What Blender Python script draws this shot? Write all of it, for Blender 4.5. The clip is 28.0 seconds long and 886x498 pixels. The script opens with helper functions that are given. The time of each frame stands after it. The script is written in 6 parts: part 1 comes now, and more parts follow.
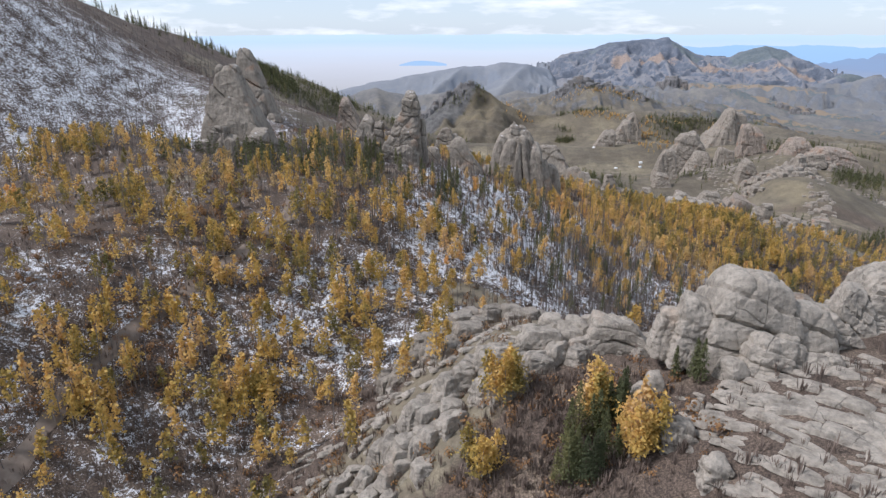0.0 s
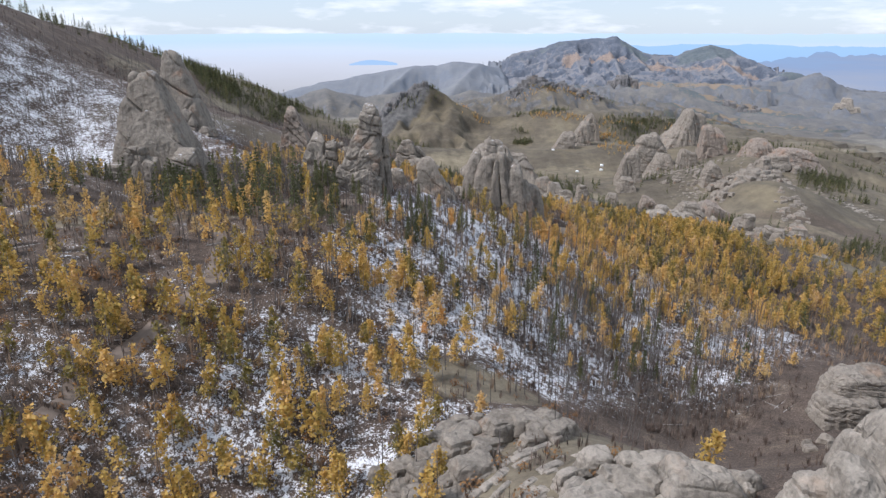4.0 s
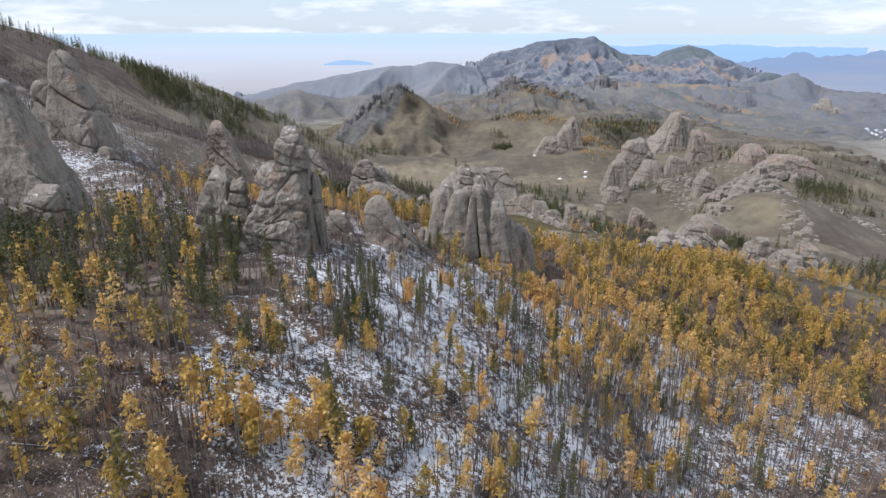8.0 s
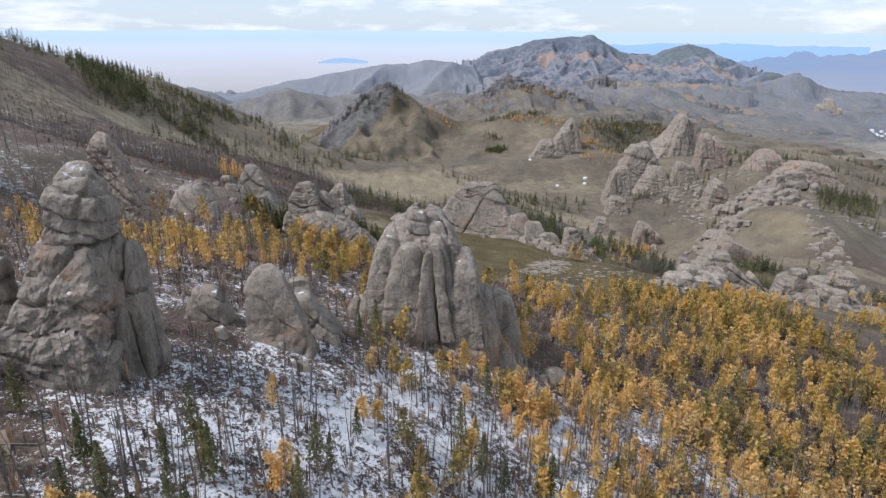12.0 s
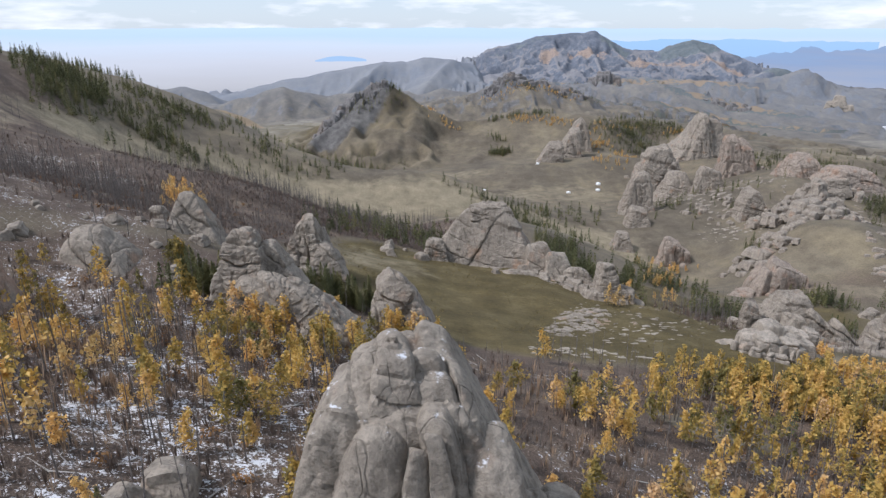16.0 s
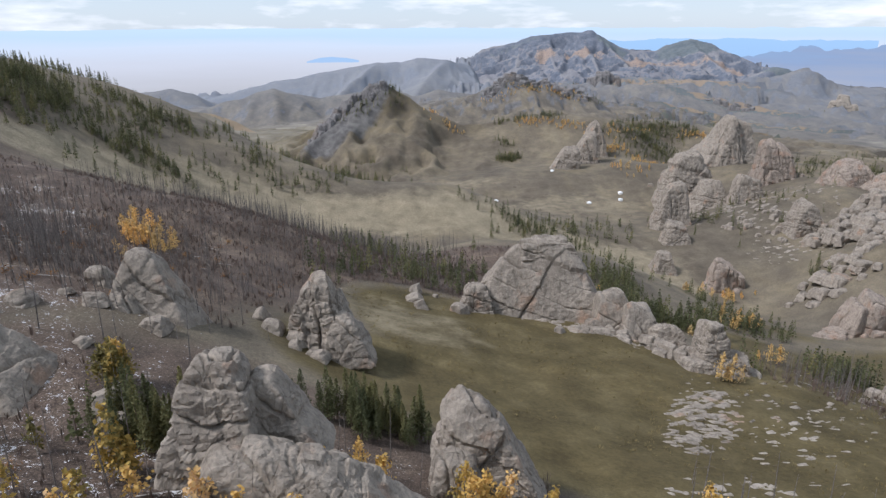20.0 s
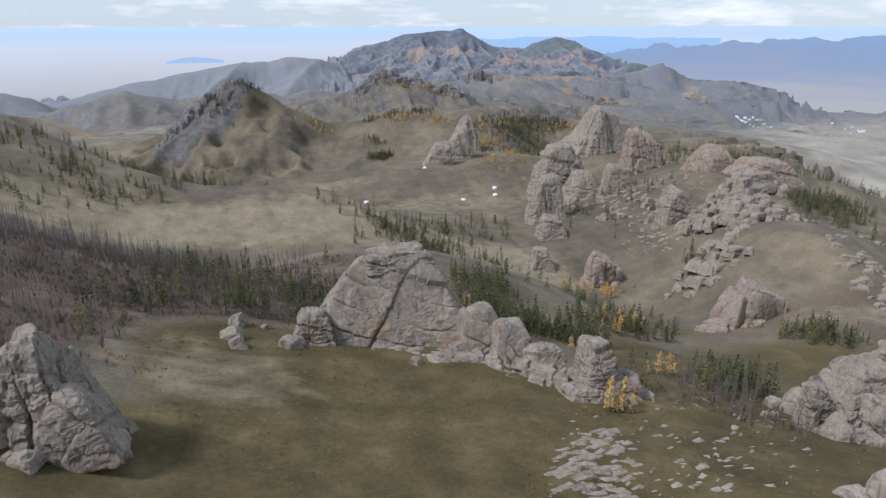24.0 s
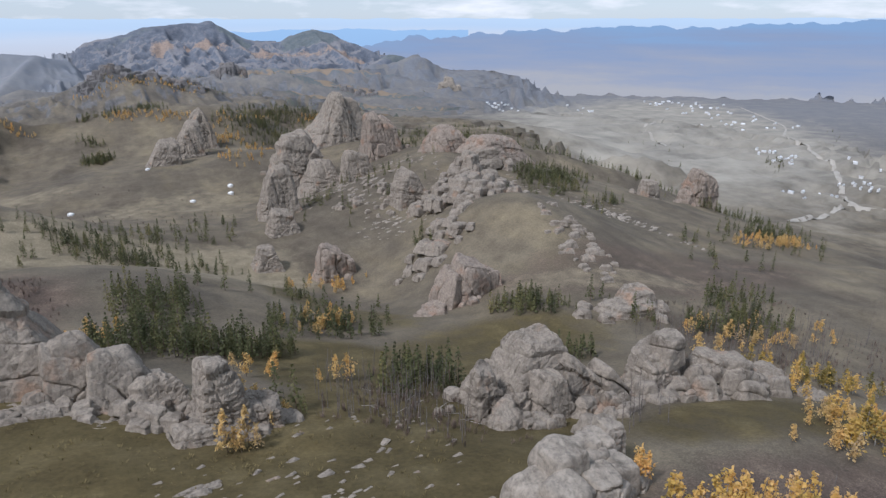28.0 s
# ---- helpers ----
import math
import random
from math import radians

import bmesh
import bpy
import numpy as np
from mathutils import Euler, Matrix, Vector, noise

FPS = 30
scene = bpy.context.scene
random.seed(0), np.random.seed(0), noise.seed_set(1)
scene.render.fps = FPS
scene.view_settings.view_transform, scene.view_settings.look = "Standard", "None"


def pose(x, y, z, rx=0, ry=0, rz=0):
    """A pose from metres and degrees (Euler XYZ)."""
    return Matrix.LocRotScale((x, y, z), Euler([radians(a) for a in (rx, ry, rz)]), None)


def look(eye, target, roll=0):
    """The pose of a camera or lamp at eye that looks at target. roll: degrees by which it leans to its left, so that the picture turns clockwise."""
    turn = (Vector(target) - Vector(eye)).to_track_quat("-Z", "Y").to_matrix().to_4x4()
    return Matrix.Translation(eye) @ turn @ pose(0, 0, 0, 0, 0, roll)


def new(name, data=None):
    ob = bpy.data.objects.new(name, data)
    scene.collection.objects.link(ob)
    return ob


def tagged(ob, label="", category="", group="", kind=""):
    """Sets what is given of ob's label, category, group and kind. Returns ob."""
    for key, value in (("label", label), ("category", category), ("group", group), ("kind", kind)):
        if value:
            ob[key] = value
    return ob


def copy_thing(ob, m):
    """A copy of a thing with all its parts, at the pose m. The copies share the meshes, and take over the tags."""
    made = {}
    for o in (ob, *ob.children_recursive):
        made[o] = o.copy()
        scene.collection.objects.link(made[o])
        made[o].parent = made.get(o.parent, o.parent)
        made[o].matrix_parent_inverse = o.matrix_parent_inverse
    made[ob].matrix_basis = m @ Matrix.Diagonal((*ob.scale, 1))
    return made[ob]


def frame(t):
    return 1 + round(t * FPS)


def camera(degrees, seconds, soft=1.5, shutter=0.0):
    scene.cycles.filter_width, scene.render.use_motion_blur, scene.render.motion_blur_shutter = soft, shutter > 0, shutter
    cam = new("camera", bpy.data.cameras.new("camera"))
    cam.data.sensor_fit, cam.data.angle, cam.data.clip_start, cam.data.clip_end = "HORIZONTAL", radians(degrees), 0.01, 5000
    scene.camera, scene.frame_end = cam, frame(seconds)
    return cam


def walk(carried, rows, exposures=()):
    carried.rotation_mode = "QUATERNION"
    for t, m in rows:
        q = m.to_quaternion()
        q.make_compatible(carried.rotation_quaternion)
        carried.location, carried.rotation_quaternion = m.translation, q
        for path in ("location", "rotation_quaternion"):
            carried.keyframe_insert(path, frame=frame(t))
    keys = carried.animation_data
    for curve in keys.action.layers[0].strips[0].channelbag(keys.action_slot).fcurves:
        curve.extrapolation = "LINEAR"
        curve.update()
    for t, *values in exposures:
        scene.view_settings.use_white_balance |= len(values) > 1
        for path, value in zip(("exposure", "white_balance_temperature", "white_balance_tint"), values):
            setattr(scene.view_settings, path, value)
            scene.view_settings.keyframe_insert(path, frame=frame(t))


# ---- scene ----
cam = camera(68.9, 28.0, soft=1.4)
PATH = [
    (0, (9.34, -75.673, 150.527), (9.189, -73.784, 149.886), -0.1),
    (0.5, (7.114, -70.854, 150.398), (7.02, -68.961, 149.757), -0.1),
    (1, (5.218, -65.721, 150.465), (5.154, -63.828, 149.824), -0.1),
    (1.5, (3.886, -60.191, 150.452), (3.847, -58.297, 149.811), 0.0),
    (2, (2.646, -54.156, 150.587), (2.63, -52.262, 149.945), 0.0),
    (2.5, (1.609, -47.607, 150.722), (1.595, -45.713, 150.079), 0.1),
    (3, (0.808, -40.591, 150.889), (0.796, -38.698, 150.245), 0.1),
    (3.5, (0.195, -33.201, 150.988), (0.184, -31.307, 150.344), 0.0),
    (5.5, (0.0, 0.0, 150.0), (0.0, 1.893, 149.355), 0.0),
    (6, (0.519, 9.427, 149.799), (0.533, 11.32, 149.154), 0.1),
    (6.5, (1.451, 18.632, 149.735), (1.482, 20.525, 149.09), 0.1),
    (7, (2.705, 27.592, 149.653), (2.754, 29.485, 149.008), 0.1),
    (7.5, (4.359, 36.315, 149.432), (4.413, 38.207, 148.787), 0.1),
    (8, (6.17, 44.772, 149.05), (6.224, 46.664, 148.406), 0.1),
    (8.5, (8.12, 53.414, 148.555), (8.175, 55.307, 147.91), 0.2),
    (9, (9.904, 61.977, 147.976), (9.961, 63.87, 147.331), 0.2),
    (9.5, (11.867, 70.434, 147.389), (11.925, 72.326, 146.743), 0.2),
    (10, (14.041, 79.224, 146.719), (14.1, 81.116, 146.073), 0.3),
    (10.5, (16.148, 88.125, 145.902), (16.208, 90.017, 145.255), 0.4),
    (11, (18.02, 97.358, 145.247), (18.081, 99.25, 144.599), 0.4),
    (11.5, (19.599, 106.977, 144.678), (19.66, 108.869, 144.03), 0.2),
    (12, (20.815, 116.912, 144.104), (20.877, 118.803, 143.456), 0.3),
    (12.5, (21.687, 126.937, 143.334), (21.749, 128.828, 142.686), 0.2),
    (14.5, (24.023, 166.567, 139.592), (24.084, 168.459, 138.945), -0.0),
    (15, (24.143, 176.297, 139.099), (24.204, 178.188, 138.45), -0.1),
    (15.5, (23.867, 186.038, 138.707), (23.928, 187.928, 138.055), -0.1),
    (16, (22.736, 196.061, 137.988), (22.797, 197.951, 137.334), -0.0),
    (16.5, (20.954, 206.215, 137.24), (21.016, 208.104, 136.586), -0.0),
    (17, (18.534, 216.248, 136.612), (18.597, 218.137, 135.958), -0.0),
    (17.5, (15.816, 226.185, 135.923), (15.878, 228.074, 135.269), -0.0),
    (18, (12.948, 236.242, 135.182), (13.012, 238.131, 134.529), -0.0),
    (18.5, (10.237, 245.984, 134.449), (10.301, 247.873, 133.796), -0.1),
    (19, (7.801, 255.38, 133.606), (7.866, 257.269, 132.953), -0.1),
    (19.5, (5.911, 264.55, 132.774), (5.982, 266.44, 132.122), -0.1),
    (20, (4.798, 273.341, 131.698), (4.883, 275.23, 131.047), -0.2),
    (20.5, (4.343, 281.594, 130.32), (4.447, 283.483, 129.67), -0.2),
    (22.5, (13.404, 308.338, 123.883), (13.615, 310.219, 123.235), -0.1),
    (23, (17.157, 312.73, 122.136), (17.438, 314.601, 121.488), -0.2),
    (23.5, (21.649, 316.474, 120.549), (22.005, 318.332, 119.901), -0.2),
    (24, (26.669, 320.066, 119.011), (27.1, 321.908, 118.36), -0.2),
    (24.5, (32.34, 323.55, 117.289), (32.848, 325.371, 116.635), -0.2),
    (25, (38.423, 327.032, 115.32), (39.013, 328.827, 114.666), -0.2),
    (25.5, (44.784, 330.12, 113.354), (45.454, 331.887, 112.698), -0.2),
    (26, (51.632, 332.62, 111.351), (52.377, 334.356, 110.692), -0.2),
    (26.5, (58.836, 334.387, 109.415), (59.654, 336.088, 108.755), -0.3),
    (27, (66.183, 335.863, 107.71), (67.075, 337.526, 107.047), -0.2),
    (27.5, (73.596, 337.092, 106.293), (74.557, 338.715, 105.628), -0.3),
    (28, (81.457, 338.32, 104.776), (82.48, 339.904, 104.11), -0.2),
]
walk(cam, [(t, look(eye, target, roll)) for t, eye, target, roll in PATH], [(0.0, 0.22, 5960, 12.5), (20.0, 0.18, 5980, 12.5), (25.0, 0.02, 5900, 12.5), (28.0, -0.03, 5860, 12.5)])

# ---- sky, sun ----
SUN_ELEV, SUN_TURN = 50.0, 257.0
world = bpy.data.worlds.new("sky")
scene.world = world
world.use_nodes = True
wn = world.node_tree
wn.nodes.clear()
w_out = wn.nodes.new("ShaderNodeOutputWorld")
w_bg = wn.nodes.new("ShaderNodeBackground")
w_sky = wn.nodes.new("ShaderNodeTexSky")
w_sky.sky_type = "NISHITA"
w_sky.sun_disc = False
w_sky.sun_elevation, w_sky.sun_rotation = radians(SUN_ELEV), radians(SUN_TURN)
w_sky.air_density, w_sky.dust_density, w_sky.altitude = 1.0, 1.2, 1500
w_co = wn.nodes.new("ShaderNodeTexCoord")
w_map = wn.nodes.new("ShaderNodeMapping")
w_map.inputs["Scale"].default_value = (7.0, 7.0, 34.0)
w_noise = wn.nodes.new("ShaderNodeTexNoise")
w_noise.inputs["Scale"].default_value, w_noise.inputs["Detail"].default_value = 1.3, 7.0
w_noise.inputs["Roughness"].default_value = 0.55
w_ramp = wn.nodes.new("ShaderNodeValToRGB")
w_ramp.color_ramp.elements[0].position, w_ramp.color_ramp.elements[0].color = 0.5, (0, 0, 0, 1)
w_ramp.color_ramp.elements[1].position, w_ramp.color_ramp.elements[1].color = 0.72, (1, 1, 1, 1)
w_scale = wn.nodes.new("ShaderNodeMix")
w_scale.data_type, w_scale.blend_type = "RGBA", "MULTIPLY"
w_scale.inputs[0].default_value = 1.0
w_scale.inputs[7].default_value = (0.085, 0.085, 0.085, 1)
w_veil = wn.nodes.new("ShaderNodeMix")
w_veil.data_type = "RGBA"
w_veil.inputs[0].default_value = 0.6
w_veil.inputs[7].default_value = (0.72, 0.815, 0.92, 1)
w_mix = wn.nodes.new("ShaderNodeMix")
w_mix.data_type = "RGBA"
w_mix.inputs[7].default_value = (0.95, 0.96, 0.98, 1)
wn.links.new(w_co.outputs["Generated"], w_map.inputs[0])
wn.links.new(w_map.outputs[0], w_noise.inputs[0])
wn.links.new(w_noise.outputs[0], w_ramp.inputs[0])
wn.links.new(w_sky.outputs[0], w_scale.inputs[6])
wn.links.new(w_scale.outputs[2], w_veil.inputs[6])
wn.links.new(w_veil.outputs[2], w_mix.inputs[6])
wn.links.new(w_ramp.outputs[0], w_mix.inputs[0])
wn.links.new(w_mix.outputs[2], w_bg.inputs[0])
wn.links.new(w_bg.outputs[0], w_out.inputs[0])
w_bg.inputs[1].default_value = 1.0

sun = new("sun", bpy.data.lights.new("sun", "SUN"))
sun.data.energy, sun.data.angle, sun.data.color = 3.3, radians(10), (1.0, 0.965, 0.945)
_a, _e = radians(SUN_TURN), radians(SUN_ELEV)
_dir = Vector((math.sin(_a) * math.cos(_e), math.cos(_a) * math.cos(_e), math.sin(_e)))
sun.matrix_world = look(_dir * 600, (0, 0, 0))


# ---- materials ----
def material(name, rough=0.9):
    m = bpy.data.materials.new(name)
    m.use_nodes = True
    nt = m.node_tree
    b = nt.nodes["Principled BSDF"]
    b.inputs["Roughness"].default_value = rough
    b.inputs["Specular IOR Level"].default_value = 0.25
    return m, nt, b


def coords(nt, kind="position"):
    if kind == "object":
        return nt.nodes.new("ShaderNodeTexCoord").outputs["Object"]
    return nt.nodes.new("ShaderNodeNewGeometry").outputs["Position"]


def noisy(nt, co, scale, detail=4.0, rough=0.6, stretch=None):
    if stretch:
        mp = nt.nodes.new("ShaderNodeMapping")
        mp.inputs["Scale"].default_value = stretch
        nt.links.new(co, mp.inputs[0])
        co = mp.outputs[0]
    n = nt.nodes.new("ShaderNodeTexNoise")
    n.inputs["Scale"].default_value, n.inputs["Detail"].default_value, n.inputs["Roughness"].default_value = scale, detail, rough
    nt.links.new(co, n.inputs["Vector"])
    return n.outputs[0]


def ramp(nt, fac, stops):
    r = nt.nodes.new("ShaderNodeValToRGB")
    el = r.color_ramp.elements
    while len(el) < len(stops):
        el.new(0.5)
    for e, (p, c) in zip(el, stops):
        e.position = p
        e.color = (*c, 1) if isinstance(c, tuple) else (c, c, c, 1)
    nt.links.new(fac, r.inputs[0])
    return r.outputs[0]


def blend(nt, fac, a, b, mode="MIX"):
    m = nt.nodes.new("ShaderNodeMix")
    m.data_type, m.blend_type = "RGBA", mode
    for sock, v in ((m.inputs[0], fac), (m.inputs[6], a), (m.inputs[7], b)):
        if isinstance(v, bpy.types.NodeSocket):
            nt.links.new(v, sock)
        else:
            sock.default_value = v if isinstance(v, float) else (*v, 1)
    return m.outputs[2]


def calc(nt, op, a, b=0.0, c=0.0):
    m = nt.nodes.new("ShaderNodeMath")
    m.operation = op
    for sock, v in zip(m.inputs, (a, b, c)):
        if isinstance(v, bpy.types.NodeSocket):
            nt.links.new(v, sock)
        else:
            sock.default_value = v
    return m.outputs[0]


def bumped(nt, b, height, strength=0.5, distance=0.3):
    n = nt.nodes.new("ShaderNodeBump")
    n.inputs["Strength"].default_value, n.inputs["Distance"].default_value = strength, distance
    nt.links.new(height, n.inputs["Height"])
    nt.links.new(n.outputs[0], b.inputs["Normal"])


def granite(name, light, mid, dark, warm, warm_share=0.62, scale=1.0, snow=0.0):
    m, nt, b = material(name, 0.92)
    co = coords(nt)
    big = noisy(nt, co, 0.11 * scale, 5.0)
    fine = noisy(nt, co, 1.4 * scale, 7.0, 0.68)
    col = ramp(nt, big, [(0.3, mid), (0.52, light), (0.72, mid)])
    stain = noisy(nt, co, 0.22 * scale, 6.0, 0.7, (1.0, 1.0, 0.45))
    col = blend(nt, ramp(nt, stain, [(0.52, 0.0), (0.70, 0.65)]), col, dark)
    rust = noisy(nt, co, 0.09 * scale, 4.0, 0.6)
    col = blend(nt, ramp(nt, rust, [(warm_share - 0.03, 0.0), (warm_share + 0.08, 0.8)]), col, warm)
    col = blend(nt, 0.75, col, ramp(nt, fine, [(0.25, 0.5), (0.5, 0.97), (0.8, 1.28)]), "MULTIPLY")
    streak = noisy(nt, co, 0.55 * scale, 5.0, 0.65, (1.0, 1.0, 0.13))
    col = blend(nt, 0.55, col, ramp(nt, streak, [(0.34, 0.5), (0.5, 1.0), (0.7, 1.12)]), "MULTIPLY")
    nt.links.new(col, b.inputs["Base Color"])
    mid_grain = noisy(nt, co, 0.45 * scale, 6.0, 0.7)
    warp = nt.nodes.new("ShaderNodeMix")
    warp.data_type = "VECTOR"
    warp.inputs[0].default_value = 0.16
    warp_noise = nt.nodes.new("ShaderNodeTexNoise")
    warp_noise.inputs["Scale"].default_value = 0.3 * scale
    nt.links.new(co, warp_noise.inputs["Vector"])
    turned = nt.nodes.new("ShaderNodeMapping")
    turned.inputs["Rotation"].default_value, turned.inputs["Scale"].default_value = (0.3, -0.75, 0.4), (0.26 * scale, 0.22 * scale, 0.05 * scale)
    nt.links.new(co, turned.inputs[0])
    nt.links.new(turned.outputs[0], warp.inputs[4])
    nt.links.new(warp_noise.outputs["Color"], warp.inputs[5])
    cells = nt.nodes.new("ShaderNodeTexVoronoi")
    cells.feature = "DISTANCE_TO_EDGE"
    cells.inputs["Scale"].default_value = 1.0
    nt.links.new(warp.outputs[1], cells.inputs["Vector"])
    crack = ramp(nt, cells.outputs["Distance"], [(0.0, 0.0), (0.016, 1.0)])
    shown = ramp(nt, noisy(nt, co, 0.13 * scale, 3.0), [(0.46, 0.0), (0.64, 0.6)])
    col = blend(nt, calc(nt, "MULTIPLY", calc(nt, "SUBTRACT", 1.0, crack), shown), col, tuple(0.7 * c for c in dark))
    nt.links.new(col, b.inputs["Base Color"])
    if snow:
        up = nt.nodes.new("ShaderNodeSeparateXYZ")
        nt.links.new(nt.nodes.new("ShaderNodeNewGeometry").outputs["True Normal"], up.inputs[0])
        lies = calc(nt, "MULTIPLY", ramp(nt, up.outputs[2], [(0.72, 0.0), (0.86, 1.0)]), ramp(nt, noisy(nt, co, 0.3, 5.0, 0.7), [(0.60 - 0.1 * snow, 0.0), (0.66 - 0.1 * snow, 1.0)]))
        nt.links.new(blend(nt, lies, col, (0.66, 0.66, 0.68)), b.inputs["Base Color"])
    h = calc(nt, "ADD", calc(nt, "MULTIPLY", fine, 0.45), calc(nt, "MULTIPLY", mid_grain, 0.9))
    h = calc(nt, "ADD", h, calc(nt, "MULTIPLY", crack, calc(nt, "MULTIPLY", shown, 0.5)))
    bumped(nt, b, h, 1.0, 0.6 / scale)
    return m


GRANITE = granite("grey granite", (0.30, 0.257, 0.207), (0.21, 0.177, 0.141), (0.068, 0.057, 0.046), (0.33, 0.22, 0.15))
SNOWY_GRANITE = granite("grey granite with snow on its ledges", (0.30, 0.257, 0.207), (0.21, 0.177, 0.141), (0.068, 0.057, 0.046), (0.33, 0.22, 0.15), snow=0.2)
PINK_GRANITE = granite("pink granite", (0.31, 0.255, 0.205), (0.228, 0.184, 0.146), (0.08, 0.066, 0.054), (0.31, 0.205, 0.145), 0.57)
PALE_GRANITE = granite("pale bare granite", (0.36, 0.312, 0.255), (0.255, 0.219, 0.176), (0.085, 0.073, 0.059), (0.40, 0.30, 0.22), 0.66)
FAR_ROCK = granite("distant rock", (0.215, 0.20, 0.19), (0.145, 0.136, 0.13), (0.065, 0.064, 0.064), (0.22, 0.175, 0.14), 0.6, 0.3)


def plain(name, c1, c2, scale=1.0, rough=0.9, spread=0.0):
    """Two tones of noise, with a shift of brightness from object to object."""
    m, nt, b = material(name, rough)
    n = noisy(nt, coords(nt), scale, 4.0)
    col = ramp(nt, n, [(0.3, c1), (0.7, c2)])
    if spread:
        info = nt.nodes.new("ShaderNodeObjectInfo")
        col = blend(nt, 1.0, col, ramp(nt, info.outputs["Random"], [(0.0, 1.0 - spread), (1.0, 1.0 + spread)]), "MULTIPLY")
    nt.links.new(col, b.inputs["Base Color"])
    return m


def foliage(name, stops, rough=0.7):
    """Leaf colour varied from clump to clump and from tree to tree; a little light passes through."""
    m, nt, b = material(name, rough)
    geo = nt.nodes.new("ShaderNodeNewGeometry")
    info = nt.nodes.new("ShaderNodeObjectInfo")
    patch = noisy(nt, geo.outputs["Position"], 0.035, 2.0)
    flat = nt.nodes.new("ShaderNodeMapping")
    flat.inputs["Scale"].default_value = (0.17, 0.17, 0.02)
    nt.links.new(geo.outputs["Position"], flat.inputs[0])
    tree = noisy(nt, flat.outputs[0], 1.0, 0.0)
    f = calc(nt, "ADD", calc(nt, "MULTIPLY", geo.outputs["Random Per Island"], 0.25), calc(nt, "MULTIPLY", info.outputs["Random"], 0.2))
    f = calc(nt, "ADD", f, calc(nt, "MULTIPLY", calc(nt, "SUBTRACT", patch, 0.4), 0.9))
    f = calc(nt, "ADD", f, calc(nt, "MULTIPLY", calc(nt, "SUBTRACT", tree, 0.35), 1.2))
    col = ramp(nt, f, stops)
    nt.links.new(col, b.inputs["Base Color"])
    tr = nt.nodes.new("ShaderNodeBsdfTranslucent")
    nt.links.new(col, tr.inputs[0])
    mx = nt.nodes.new("ShaderNodeMixShader")
    mx.inputs[0].default_value = 0.32
    nt.links.new(b.outputs[0], mx.inputs[1])
    nt.links.new(tr.outputs[0], mx.inputs[2])
    nt.links.new(mx.outputs[0], nt.nodes["Material Output"].inputs[0])
    return m


BIRCH_LEAF = foliage("yellow birch leaves", [(0.0, (0.125, 0.115, 0.044)), (0.26, (0.26, 0.205, 0.065)), (0.46, (0.52, 0.35, 0.09)), (0.72, (0.68, 0.44, 0.14)), (1.0, (0.63, 0.43, 0.24))])
ORANGE_LEAF = foliage("orange larch needles", [(0.0, (0.42, 0.31, 0.18)), (0.35, (0.60, 0.42, 0.17)), (0.7, (0.70, 0.44, 0.15)), (1.0, (0.72, 0.38, 0.12))])
NEEDLES = foliage("green needles", [(0.0, (0.070, 0.080, 0.040)), (0.45, (0.125, 0.130, 0.058)), (0.8, (0.20, 0.185, 0.075)), (1.0, (0.26, 0.22, 0.09))])
SAPLING = plain("bare tan saplings", (0.25, 0.175, 0.12), (0.46, 0.325, 0.21), 0.12)
BIRCH_BARK = plain("birch bark", (0.20, 0.18, 0.16), (0.46, 0.43, 0.39), 3.0)
BURNT_BARK = plain("scorched grey bark", (0.058, 0.049, 0.044), (0.175, 0.152, 0.135), 2.0, spread=0.35)
PINE_BARK = plain("pine bark", (0.09, 0.065, 0.05), (0.17, 0.12, 0.085), 2.0)
FALLEN_WOOD = plain("bleached fallen wood", (0.22, 0.20, 0.18), (0.48, 0.45, 0.41), 1.5)
TWIGS = plain("bare brown twigs", (0.085, 0.063, 0.05), (0.235, 0.175, 0.14), 0.35)
RUST_SCRUB = plain("rusty scrub leaves", (0.16, 0.085, 0.045), (0.30, 0.16, 0.06), 0.12)
TUSSOCK = plain("dry grass tussocks", (0.10, 0.078, 0.03), (0.20, 0.155, 0.07), 0.1)
FELT = plain("white felt", (0.72, 0.71, 0.69), (0.82, 0.81, 0.79), 2.0)


# ---- terrain ----
def step(v, a, b):
    t = np.clip((v - a) / (b - a), 0, 1)
    return t * t * (3 - 2 * t)


def hashed(*ints):
    h = np.zeros(np.broadcast(*ints).shape, np.uint64)
    for k, i in enumerate(ints):
        h = h ^ (np.asarray(i).astype(np.int64).astype(np.uint64) * np.uint64((0x9E3779B97F4A7C15, 0xC2B2AE3D27D4EB4F, 0x165667B19E3779F9, 0xD6E8FEB86659FD93)[k]))
        h = (h ^ (h >> np.uint64(29))) * np.uint64(0xBF58476D1CE4E5B9)
    return ((h >> np.uint64(40)).astype(np.float64) / float(1 << 24)) * 2 - 1


def noise2(x, y, seed=0):
    ix, iy = np.floor(x), np.floor(y)
    u, v = x - ix, y - iy
    u, v = u * u * (3 - 2 * u), v * v * (3 - 2 * v)
    a, b = hashed(ix, iy, seed), hashed(ix + 1, iy, seed)
    c, d = hashed(ix, iy + 1, seed), hashed(ix + 1, iy + 1, seed)
    return (a * (1 - u) + b * u) * (1 - v) + (c * (1 - u) + d * u) * v


